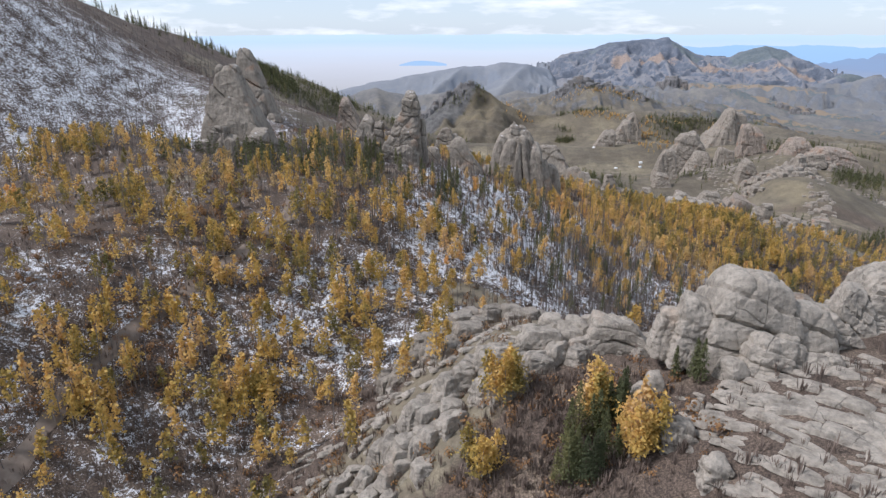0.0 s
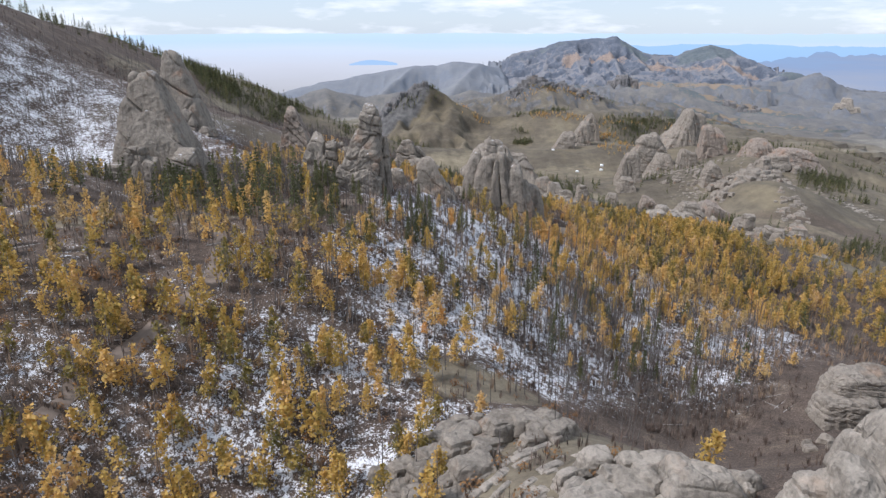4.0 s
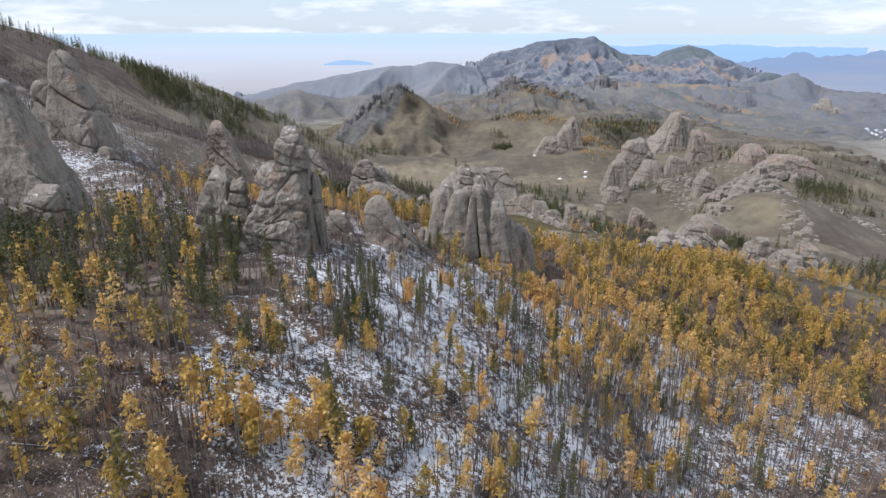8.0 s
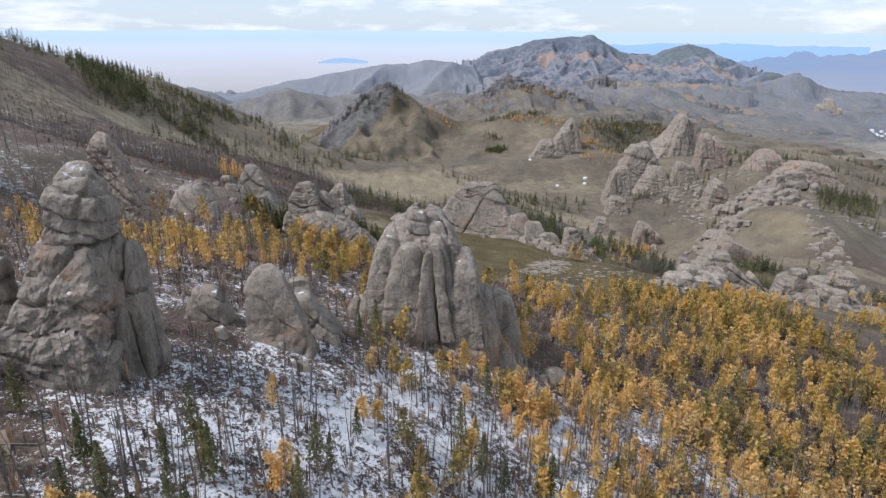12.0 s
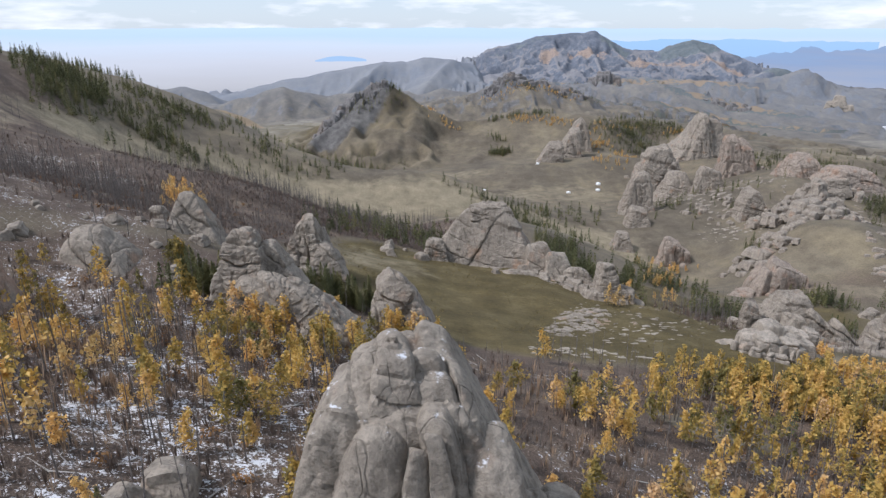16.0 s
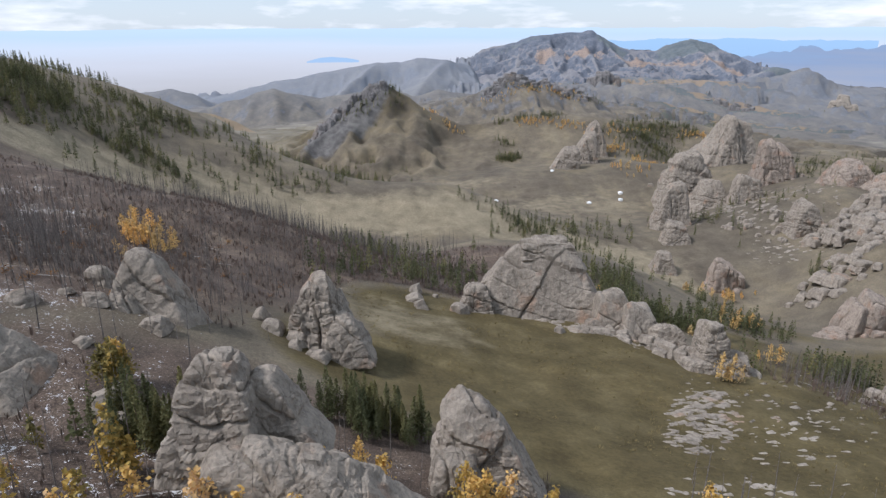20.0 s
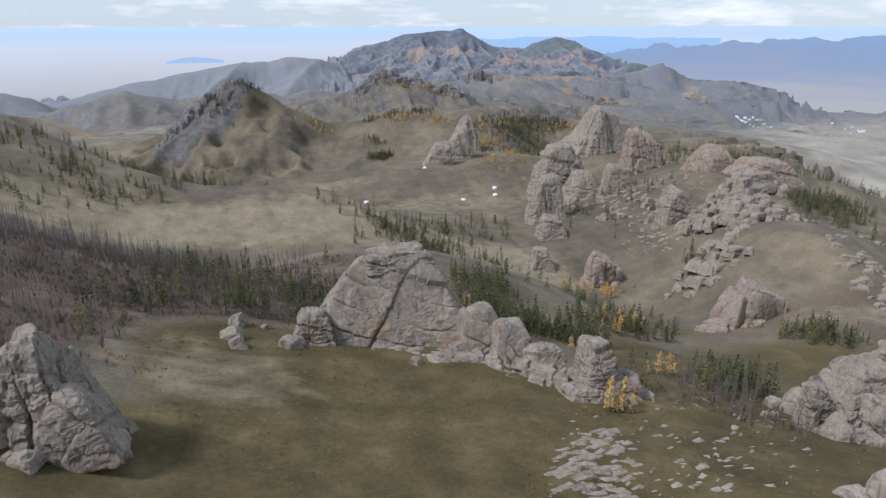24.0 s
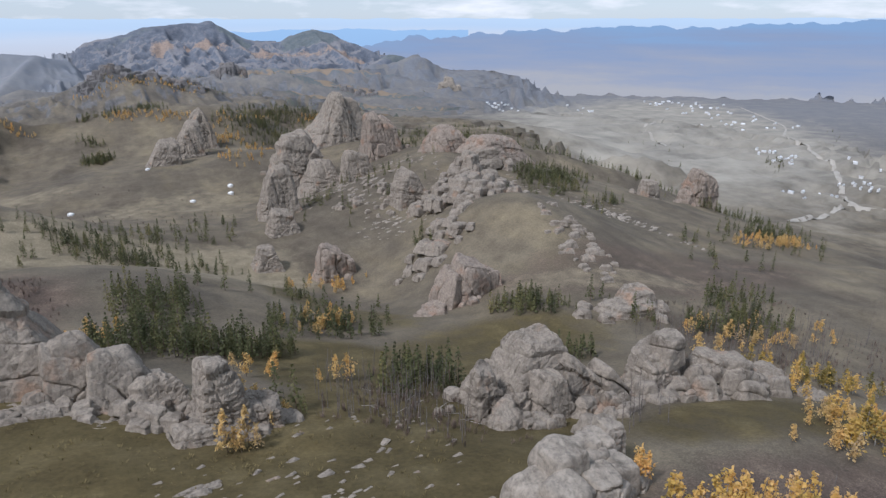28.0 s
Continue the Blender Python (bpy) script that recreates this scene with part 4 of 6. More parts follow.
tor("boulder", "rounded granite outcrop with a cleft below the crag", -121, 226, [
    (-2, 0, 107.5, 10, 9, 18, 0, "v", 5.0, 0.3, 0.06, 0), (5, -1, 103, 7, 8, 14, 0, "v", 4.0, 0.3), (-9, 0, 101, 9, 8, 12, 0, "h", 3.0)], T, 19, 5)
tor("boulder", "squat granite outcrop below the crag", -104, 229, [(0, 0, 104.5, 12, 10, 18, 0, "d", 5.0, 0.35), (-7, -2, 97, 9, 8, 10, 0, "h", 3.0)], T, 21, 4)

M = "granite tors beside the meadow"
tor("granite_dome", "long smooth granite whaleback dome with sloping joints", -70, 376, [(1.6, 0, 82.3, 38.8, 29.1, 26.1, 0, "s", 6.5, -0.60, -0.16, -0.2, 0.5, 2.5), (18.3, -2, 70.0, 16.2, 8.1, 10.9, 0, "o", 7.0, -0.52, -0.20, -0.45, 0.5, 2.6)], M, 23, 5)
tor("granite_tower", "cleft granite tower with leaning slabs beside the meadow", -58, 416, [(1.0, 0, 84.1, 29.0, 17.4, 29.4, 0, "s", 5.0, -0.35, 0.04, -0.1, 0.5, 2.7), (-4.9, -4, 75.3, 17.9, 12.5, 21.2, 0, "v", 5.0, -0.13, 0.39, -0.45, 0.5, 2.4)], M, 25, 5)
tor("granite_dome", "domed granite boulder with shallow joints and snow on its ledge", -23, 353, [(-0.9, 0, 89.7, 15.7, 13.4, 17.2, 0, "h", 4.0, -0.19, 0.50, -0.3, 0.5, 2.3), (7.5, 3, 85.7, 15.1, 10.6, 13.0, 0, "d", 4.0, -0.46, -0.09, -0.45, 0.5, 2.4), (13.6, -8, 79.1, 41.4, 20.7, 19.4, 0, "d", 5.0, -0.73, -0.01, -0.1, 0.5, 2.6)], M, 27, 6)
tor("granite_tower", "ribbed granite tower with a notched top beside the meadow", -21, 435, [(-0.9, 0, 69.5, 24.4, 19.5, 24.9, 0, "v", 4.5, -0.30, 0.29, -0.45, 0.5, 2.6), (7.6, -5, 60.2, 14.9, 12.7, 13.2, 0, "d", 4.0, -0.56, 0.08, -0.45, 0.5, 2.6)], M, 29, 8)
tor("granite_boulder", "rounded granite boulder with a rusty flank at the meadow's edge", 14, 372, [(4.7, 0, 69.9, 24.7, 17.3, 27.0, 0, "d", 5.0, -0.76, -0.18, -0.2, 0.5, 2.5), (-2.2, -6, 62.1, 11.4, 9.7, 14.5, 0, "v", 4.0, -0.71, 0.46, -0.45, 0.5, 2.6)], M, 31, 5)
tor("granite_boulder", "dark granite boulder among snowy undergrowth", -93, 402, [(13.1, 0, 78.7, 13.3, 11.3, 15.6, 0, "h", 4.0, -0.19, 0.60, -0.45, 0.5, 2.4)], M, 33, 4)
tor("whaleback_rock", "long whaleback of grey granite along the meadow", 56, 518, [(-2.1, 0, 50.5, 81.3, 40.7, 50.0, -10, "s", 8.0, -0.19, 0.35, 0.0, 0.3, 3.6), (4.2, 1, 51.1, 26.3, 13.2, 17.5, 0, "h", 5.0, -1.02, 0.66, -0.45, 0.5, 3.0), (27.2, -18, 35.3, 22.0, 22.0, 27.4, 0, "s", 6.0, -0.73, 0.34, -0.1, 0.5, 2.6), (35.0, -25, 33.2, 22.1, 22.1, 23.3, 0, "s", 5.0, -0.65, 0.17, -0.1, 0.5, 2.6), (-27.0, -6, 34.5, 17.4, 14.8, 17.9, 0, "b", 4.0, -0.39, 0.43, -0.45, 0.5, 2.4), (40.9, -36, 28.6, 21.0, 17.8, 18.3, 0, "b", 3.5, -0.57, 0.32, 0, 0.5, 2.8)] + [(52.7, -48, 35.3, 16.9, 14.4, 26.5, 0, "h", 3.2, -0.65, 0.09, -0.45, 0.5, 2.6), (45.3, -52, 24.1, 16.8, 14.3, 11.3, 0, "h", 2.6, -0.61, 0.32, -0.45, 0.5, 3.0), (11.1, -30, 24.7, 28.5, 24.2, 11.3, 0, "b", 3.0, -0.32, 0.88, 0, 0.5, 3.0), (28.4, -40, 22.3, 25.8, 22.0, 12.5, 0, "b", 2.6, -0.24, 0.76, 0, 0.5, 3.0)], M, 35, 14)
tor("layered_rock", "layered granite stack with a round cap at the meadow's corner", 107, 472, [
    (0, 0, 28.5, 11, 11, 20, 0, "h", 2.6, 0.3), (-0.5, 1, 34.5, 7, 7, 7.5, 0, "o", 6.0, 0.1, 0, 0, 2.3), (7, -2, 24, 12, 11, 16, -15, "h", 2.4, 0.3, 0.1, 0), (-3, -5, 22, 12, 9, 13, 0, "h", 2.4, 0.2), (13, -5, 17, 11, 10, 12, -15, "h", 2.4, 0.2)], M, 37, 8)

E_ = "granite outcrops of the valley"
tor("castle_rock", "great castle-like granite crag of bare slabs and towers", 400, 1050, [(9.8, 70, 12.8, 160.7, 112.5, 133.0, 0, "d", 11.0, 0.14, 0.43, -0.2, 0.5, 4.0), (12.4, 60, 20.9, 69.2, 69.2, 123.5, 0, "v", 9.0, 0.06, 0.39, -0.45, 0.5, 3.6), (-83.1, -50, -6.1, 69.8, 62.8, 89.6, 0, "d", 10.0, -0.21, 0.77, -0.2, 0.5, 3.0), (-141.5, -170, -13.9, 40.5, 34.4, 65.6, 0, "v", 8.0, -0.33, 0.60, -0.2, 0.5, 2.6), (-40.8, -120, -18.3, 46.4, 39.5, 55.8, 0, "v", 7.0, -0.49, 0.42, -0.45, 0.5, 2.6), (-159.1, -225, -38.5, 32.5, 27.6, 35.9, 0, "b", 6.0, -0.37, 0.52, -0.45, 0.5, 3.0)] + [(-70.7, -100, -28.9, 54.3, 46.2, 44.3, 0, "b", 7.0, -0.32, 0.56, 0, 0.5, 3.0), (9.7, -50, -24.1, 32.5, 27.6, 46.8, 0, "v", 6.0, -0.69, 0.32, -0.45, 0.5, 3.0), (-191.9, -285, -44.1, 23.8, 20.2, 21.7, 0, "b", 5.0, -0.35, 0.49, -0.45, 0.5, 3.0)], E_, 53, 10)
tor("castle_towers", "reddish granite towers on the shoulder of the castle rock", 432, 985, [(-23.8, 0, 10.2, 31.5, 37.8, 81.0, 0, "v", 6.0, -0.53, 0.21, -0.45, 0.5, 2.6), (-4.6, -2, 1.9, 31.2, 37.4, 74.6, 0, "v", 6.0, -0.79, 0.17, -0.45, 0.5, 2.6), (-18.5, -9, -21.9, 33.5, 28.5, 43.7, 0, "b", 5.0, -0.61, 0.44, -0.45, 0.5, 3.0)], E_, 54, 6, PINK_GRANITE)
tor("granite_boulder", "small pale granite stack on the slope", 342, 800, [(4.2, 0, -10.9, 37.1, 29.7, 43.8, 0, "b", 4.0, -0.53, 0.20, -0.45, 0.5, 3.0), (5.3, -10, -38.7, 26.0, 22.1, 21.0, 0, "b", 4.0, -0.59, 0.37, -0.45, 0.5, 3.0)], E_, 59, 8)
tor("granite_monolith", "pinkish granite dome on the hillside", 458, 905, [(-4.6, 0, 2.8, 60.7, 51.6, 44.6, 0, "v", 8.0, -0.51, 0.24, -0.45, 0.5, 2.4), (-19.2, 7, -11.9, 30.4, 25.8, 26.4, 0, "b", 6.0, -0.34, 0.41, -0.45, 0.5, 3.0), (18.5, -40, -5.7, 94.6, 56.8, 35.3, 0, "b", 6.0, -0.25, 0.45, -0.45, 0.5, 3.0)], E_, 55, 8, PINK_GRANITE)
tor("granite_crag", "steep granite crag of wedged blocks with orange faces", 184, 450, [(-2.8, 6, 25.5, 42.1, 29.4, 33.7, 0, "d", 5.5, 0.05, 0.52, -0.3, 0.5, 3.4), (25.0, -1, 21.3, 40.5, 20.3, 38.0, 0, "d", 7.0, -0.96, -0.83, -0.3, 0.5, 4.0), (1.5, -4, 20.2, 19.4, 16.5, 33.8, 0, "d", 5.5, -0.65, 0.09, -0.3, 0.5, 3.2), (33.2, -4, 17.0, 19.4, 16.5, 35.3, 0, "d", 6.0, -1.86, -1.42, -0.45, 0.5, 3.2), (-16.9, -6, 16.0, 19.3, 16.4, 22.8, 0, "b", 3.2, -0.28, 0.45, -0.45, 0.5, 3.0), (-14.8, 2, 23.8, 11.4, 9.6, 23.2, 0, "b", 3.0, -1.02, 0.02, -0.45, 0.5, 3.0)] + [(12.3, -10, 8.2, 23.3, 19.8, 17.1, 0, "b", 3.0, -0.85, 0.10, -0.45, 0.5, 3.0)], E_, 45, 14)
tor("hill_crag", "rocky edge of the wooded hill", 270, 1170, [(-75.9, -20, -25.6, 58.9, 35.3, 91.2, 0, "d", 10, 0.59, 1.35, -0.45, 0.5, 3.2), (-25.0, 30, -14.1, 51.7, 44.0, 72.2, 0, "v", 9, 0.37, 0.99, -0.45, 0.5, 3.0), (9.7, 90, -6.8, 48.6, 41.3, 60.5, 0, "v", 9, -0.12, 0.37, -0.45, 0.5, 3.0), (-95.4, -60, -57.7, 38.1, 32.4, 54.7, 0, "b", 8, 0.20, 0.99, -0.45, 0.5, 3.0)], E_, 65, 6)
tor("granite_monolith", "reddish granite monolith among spruces", 244, 733, [
    (0, 0, -41, 26, 24, 52, 0, "v", 12.0, 0.3, 0.02, 0, 2.8), (-14, 0, -58, 13, 14, 32, 0, "v", 6.0, 0.4, 0.2, 0), (10, -2, -50, 12, 16, 40, 0, "v", 8.0, 0.3)], E_, 41, 5, PINK_GRANITE)
tor("granite_ridge", "jagged pinkish granite ridge of leaning slabs", 249, 592, [
    (-4, 0, -14, 22, 20, 46, 20, "w", 6.0, 0.5, 0.22, 0), (10, 2, -12, 26, 22, 46, 10, "w", 6.0, 0.45, 0.1, 0), (22, 4, -17, 22, 20, 40, 0, "w", 6.0, 0.4, 0.02, 0), (-18, -4, -30, 20, 16, 28, 15, "d", 4.0, 0.45, 0.2, 0),
    (-28, -6, -38, 16, 13, 20, 10, "d", 3.5, 0.4, 0.15, 0), (12, -14, -36, 24, 14, 22, 10, "b", 3.5, 0.3), (28, -12, -42, 20, 14, 18, 0, "b", 3.5, 0.3), (34, 4, -28, 14, 16, 28, 0, "d", 4.0, 0.4)], E_, 43, 16, PINK_GRANITE)
tor("boulder_heap", "heap of large rounded grey boulders with clefts", 236, 442, [
    (-12, 4, 14, 17, 15, 26, 0, "b", 5.0, 0.3, 0.05, 0, 2.2), (-7, 3, 18.5, 9, 9, 10, 0, "o", 6.0, 0.2, 0, 0, 1.9), (9, -3, 11, 18, 15, 26, -10, "d", 7.0, 0.35, -0.08, 0, 2.3), (12, -6, 10, 10, 9, 9, -20, "o", 6.0, 0.2, 0, 0, 1.9),
    (22, -6, 3, 12, 12, 18, 0, "v", 5.0, 0.35, 0, 0, 2.0), (-18, -4, 6, 11, 10, 14, 0, "b", 4.0), (0, -8, 3, 13, 10, 14, 0, "b", 4.0)] + [(12, -14, 0, 12, 10, 10, 0, "o", 6.0, 0.2, 0, 0, 1.9), (30, -10, -1, 14, 12, 16, 0, "b", 4.5, 0.3, 0, 0, 2.0),
    (24, -18, -6, 12, 10, 9, 0, "o", 6.0, 0.2, 0, 0, 1.9), (40, -18, -6, 13, 11, 14, 0, "b", 4.0, 0.3, 0, 0, 2.0), (36, -4, -2, 11, 11, 16, 0, "v", 4.0)], E_, 47, 22)
tor("boulder_heap", "low heap of rounded pale boulders beside an orange tree", 152, 406, [
    (-10, -1, 33, 9, 9, 12, 0, "o", 5.0, 0.2, 0, 0, 2.0), (-3, 0, 36, 9, 9, 13, 0, "o", 5.0, 0.2, 0, 0, 1.9), (6, 2, 31.5, 9, 8, 12, 0, "o", 4.0, 0.2, 0, 0, 2.0), (-7, -6, 34, 9, 8, 10, 0, "o", 5.0, 0.1, 0, 0, 1.9), (12, 6, 28, 8, 8, 12, 0, "v", 4.0, 0.3), (18, 8, 29, 6, 6, 10, 0, "b", 3.0), (2, -5, 32, 8, 8, 9, 0, "o", 5.0, 0.1, 0, 0, 1.9)] +
    [(-17, 2, 27, 9, 8, 8, 0, "b", 3.5), (10, -2, 29, 7, 7, 8, 0, "o", 4.0, 0.1, 0, 0, 1.9)], E_, 49, 14, PALE_GRANITE)
tor("layered_rock", "flat layered slabs of grey granite by a copse", 300, 522, [(0, 0, -18, 34, 20, 14, -8, "h", 2.4, 0.2), (-12, -6, -24, 22, 14, 10, -8, "h", 2.2, 0.2), (12, 5, -15, 20, 14, 12, -8, "h", 2.4, 0.3)], E_, 51, 10)


def crag_field(name, label, group, cx, cy, rx, ry, turn, count, w, h, lift, seed, mat, joints="h", spacing=2.8, square=3.0):
    """A broken outcrop: many blocks lying on a slope, higher towards the middle."""
    root = tagged(new(name), label, "rock", group)
    root.location = (cx, cy, ground_z(cx, cy))
    rng = random.Random(seed)
    shapes = [rock_mesh("boulder", (0.5 * w, 0.36 * w, 0.5 * h), seed * 9 + k, 4, joints, spacing, 0.2 * spacing, square, 0.2, mat) for k in range(6)]
    c, q = math.cos(radians(turn)), math.sin(radians(turn))
    for k in range(count):
        a, r = rng.uniform(0, 6.28), math.sqrt(rng.random())
        u, v = math.cos(a) * r * rx, math.sin(a) * r * ry
        x, y = cx + u * c - v * q, cy + u * q + v * c
        s = rng.uniform(0.6, 1.25) * (1.2 - 0.5 * r)
        ob = part_from("boulder", shapes[k % 6], root)
        ob.location = (x - cx, y - cy, ground_z(x, y) - root.location.z + lift * (1.3 - r) * rng.uniform(0.3, 1.2) - 0.2 * h * s)
        ob.scale = (s * rng.uniform(0.8, 1.3), s * rng.uniform(0.8, 1.2), s)
        ob.rotation_euler = (rng.uniform(-0.12, 0.12), rng.uniform(-0.12, 0.12), radians(turn + rng.uniform(-25, 25)))
    return root


crag_field("layered_rock", "broken band of pale layered granite on the slope", E_, 372, 748, 50, 46, 35, 96, 15, 10, 13, 57, GRANITE)
crag_field("layered_rock", "ragged crest of layered granite above the pale band", E_, 424, 806, 34, 24, 0, 24, 20, 16, 14, 58, GRANITE, "b", 4.0)
crag_field("layered_rock", "low layered ledges at the foot of the slope", E_, 300, 680, 34, 26, 20, 26, 15, 7, 4, 60, GRANITE)
crag_field("layered_rock", "stepped ledges running down the open hillside", E_, 345, 600, 14, 60, -20, 40, 8, 4, 2, 62, GRANITE)
crag_field("layered_rock", "scattered ledges on the shadowed hillside", E_, 330, 830, 40, 30, 0, 24, 9, 6, 3, 64, GRANITE)
tor("granite_tower", "pink granite tower on the valley's edge", 645, 738, [(6, 0, -40, 36, 32, 56, 0, "v", 8.0, 0.45, 0.04, 0, 2.6), (-10, 2, -58, 26, 24, 36, 0, "d", 7.0, 0.5, 0.2, 0)], E_, 61, 6, PINK_GRANITE)
tor("granite_tower", "grey granite spur on the valley's edge", 575, 742, [(0, 0, -41, 22, 22, 36, 0, "d", 6.0, 0.5, 0.15, 0), (14, 6, -56, 18, 18, 20, 0, "b", 5.0), (-12, -8, -58, 16, 14, 14, 0, "b", 4.0)], E_, 63, 6)

crag_field("hill_crag", "dark craggy face of the rocky cone above the valley", E_, -122, 1420, 64, 15, 38, 44, 24, 26, 3, 67, FAR_ROCK, "v", 7.0)
crag_field("hill_crag", "dark broken summit rocks of the cone", E_, -62, 1428, 26, 10, 0, 16, 20, 24, 3, 68, FAR_ROCK, "v", 7.0)
crag_field("hill_crag", "rocky wooded crest of a far hill", E_, 285, 2118, 80, 22, -3, 50, 28, 32, 5, 69, FAR_ROCK, "v", 12.0)
crag_field("hill_crag", "lower rocks along the far hill's crest", E_, 430, 2090, 80, 22, -14, 30, 26, 22, 4, 71, FAR_ROCK, "v", 12.0)
crag_field("hill_crag", "dark rocky knob before the massif", E_, 850, 3172, 70, 26, -12, 24, 46, 46, 10, 72, FAR_ROCK, "v", 14.0)
crag_field("hill_crag", "pale rock crest on the edge of the valley plain", E_, 1815, 2960, 50, 20, -30, 16, 40, 34, 6, 74, PALE_GRANITE, "v", 12.0)
crag_field("hill_crag", "small rocky tops among the foothills", E_, 1290, 2880, 90, 26, -22, 18, 34, 26, 4, 76, FAR_ROCK, "v", 12.0)

crag_field("boulder_heap", "pile of rounded pale boulders beside the orange tree", E_, 152, 404, 19, 9, 12, 44, 6.5, 5.5, 6, 86, PALE_GRANITE, "o", 5.0, 1.5)
crag_field("boulder_heap", "many rounded grey boulders piled along the rise", E_, 244, 440, 36, 13, -14, 60, 8.5, 7.5, 8, 87, GRANITE, "o", 6.0, 1.5)
crag_field("boulder_heap", "broken wedges at the foot of the steep crag", E_, 190, 444, 26, 9, -6, 40, 7.5, 6.0, 5, 88, GRANITE, "b", 3.0, 2.4)
crag_field("layered_rock", "stepped rubble below the whaleback and its stack", E_, 96, 478, 26, 7, -40, 44, 7.0, 4.0, 3, 89, GRANITE, "h", 2.2)

F_ = "granite of the foreground ridge"
tor("granite_dome", "broad weathered granite dome with flaking joints", 56, 35, [(0.0, 2, 110.2, 23, 20, 24, 0, "s", 6.0, -0.5, 0.5, -0.45, 0.6, 1.6), (-9.0, 0, 105.0, 11, 10, 13, 0, "b", 3.4, -0.5, 0.5, -0.45, 0.5, 1.7), (-13.5, 2, 101.5, 7, 7, 9, 0, "b", 2.6, -0.5, 0.5, -0.45, 0.5, 1.7), (10.0, 0, 105.0, 13, 12, 14, 0, "s", 4.4, -0.6, 0.4, -0.45, 0.5, 1.7), (2, -8, 101.8, 14, 9, 11, 0, "b", 3.0, -0.55, 0.55, -0.4, 0.5, 1.8)], F_, 75, 4, PALE_GRANITE)
tor("granite_dome", "rounded granite blocks along the ridge's end", 47, 44, [(-10.9, 4, 95.0, 16.2, 9.7, 8.9, 0, "o", 3.0, -0.67, 0.17, -0.45, 0.5, 2.6), (-10.7, -21, 94.0, 6.6, 5.6, 8.4, 0, "o", 3.0, -0.76, 0.08, -0.45, 0.5, 2.4), (-7.5, -31, 93.9, 7.8, 6.6, 9.0, 0, "b", 2.2, -0.82, 0.26, -0.45, 0.5, 2.6), (-8.9, -18, 94.9, 4.4, 3.8, 5.1, 0, "o", 3.0, -0.50, 0.36, -0.45, 0.5, 2.4), (-4.6, -41, 94.4, 7.8, 6.6, 8.6, 0, "b", 2.2, -0.72, 0.05, -0.45, 0.5, 2.6)], F_, 77, 6, PALE_GRANITE)
tor("layered_rock", "layered granite shoulder above the birches", 84, 46, [(4.8, 0, 108.3, 32.1, 19.3, 22.6, 0, "h", 2.0, -0.44, 0.17, -0.45, 0.5, 3.0), (-6.7, -4, 105.5, 10.2, 8.7, 11.4, 0, "d", 2.4, -0.47, 0.29, -0.45, 0.5, 2.4), (-11.2, -8, 102.3, 14.2, 12.1, 9.6, 0, "h", 1.8, -1.01, -0.19, -0.45, 0.5, 3.0)], F_, 79, 6, PALE_GRANITE)
crag_field("granite_ridge", "rugged pale granite ridge with soil between its ribs", F_, 16, 44, 30, 9, 28, 60, 7.5, 6.5, 3.2, 81, PALE_GRANITE, "b", 2.2)
crag_field("granite_ridge", "lower end of the rugged granite ridge", F_, -16, 22, 24, 10, 42, 44, 6.5, 5.0, 2.2, 82, PALE_GRANITE, "b", 2.0)
crag_field("granite_ridge", "broken granite rib above the gully", F_, 3, 72, 22, 13, 30, 60, 7.0, 6.0, 3.0, 83, GRANITE, "b", 2.2)
crag_field("granite_ridge", "weathered ledges on the crest of the ridge", F_, 30, 52, 16, 7, 10, 24, 7.0, 6.5, 4.0, 84, PALE_GRANITE, "b", 2.4)
tor("layered_rock", "flat stack of dark slabs beside the birch wood", 97, 108, [(0, 0, 76, 18, 10, 10, 0, "h", 1.8, 0.2), (-5, -4, 72, 14, 8, 7, 0, "h", 1.6, 0.2)], F_, 85, 6)


def slabs(name, label, cx, cy, rx, ry, turn, count, big, seed, mat, lift=0.25, grain=None):
    """Bare bedrock showing through the turf: many low flat slabs, each one a part."""
    root = tagged(new(name), label, "rock", "bare bedrock")
    root.location = (cx, cy, ground_z(cx, cy))
    rng = random.Random(seed)
    shapes = [rock_mesh("slab", (1.2, 0.45, 0.22), seed * 5 + k, 3, "b", 0.9, 0.08, 3.2, 0.2, mat) for k in range(5)]
    c, s = math.cos(radians(turn)), math.sin(radians(turn))
    for k in range(count):
        a, r = rng.uniform(0, 6.28), math.sqrt(rng.random())
        u, v = math.cos(a) * r * rx, math.sin(a) * r * ry
        x, y = cx + u * c - v * s, cy + u * s + v * c
        size = big * rng.uniform(0.35, 1.0) * (1.25 - 0.6 * r)
        ob = part_from("slab", shapes[k % 5], root)
        ob.location = (x - cx, y - cy, ground_z(x, y) - root.location.z + size * (lift - 0.2))
        ob.scale = (size, size * rng.uniform(0.7, 1.3), size * rng.uniform(0.5, 1.0))
        ob.rotation_euler = (rng.uniform(-0.1, 0.1), rng.uniform(-0.1, 0.1), radians(turn if grain is None else grain) + rng.uniform(-0.35, 0.35))
    return root


slabs("bedrock", "pale layered bedrock breaking through the meadow turf", 84, 424, 25, 9, 55, 150, 3.0, 201, GRANITE, 0.16, 8)
slabs("bedrock", "scattered pale slabs on the meadow's lower slope", 106, 414, 22, 10, 40, 45, 2.4, 203, PALE_GRANITE, 0.08, 10)
slabs("bedrock", "thin pale slabs at the near edge of the meadow", 78, 385, 26, 8, 10, 40, 2.6, 205, PALE_GRANITE, 0.1)
slabs("bedrock", "weathered bedrock slabs below the granite dome", 68, 8, 32, 24, -25, 190, 2.7, 207, PALE_GRANITE, 0.2, -38)
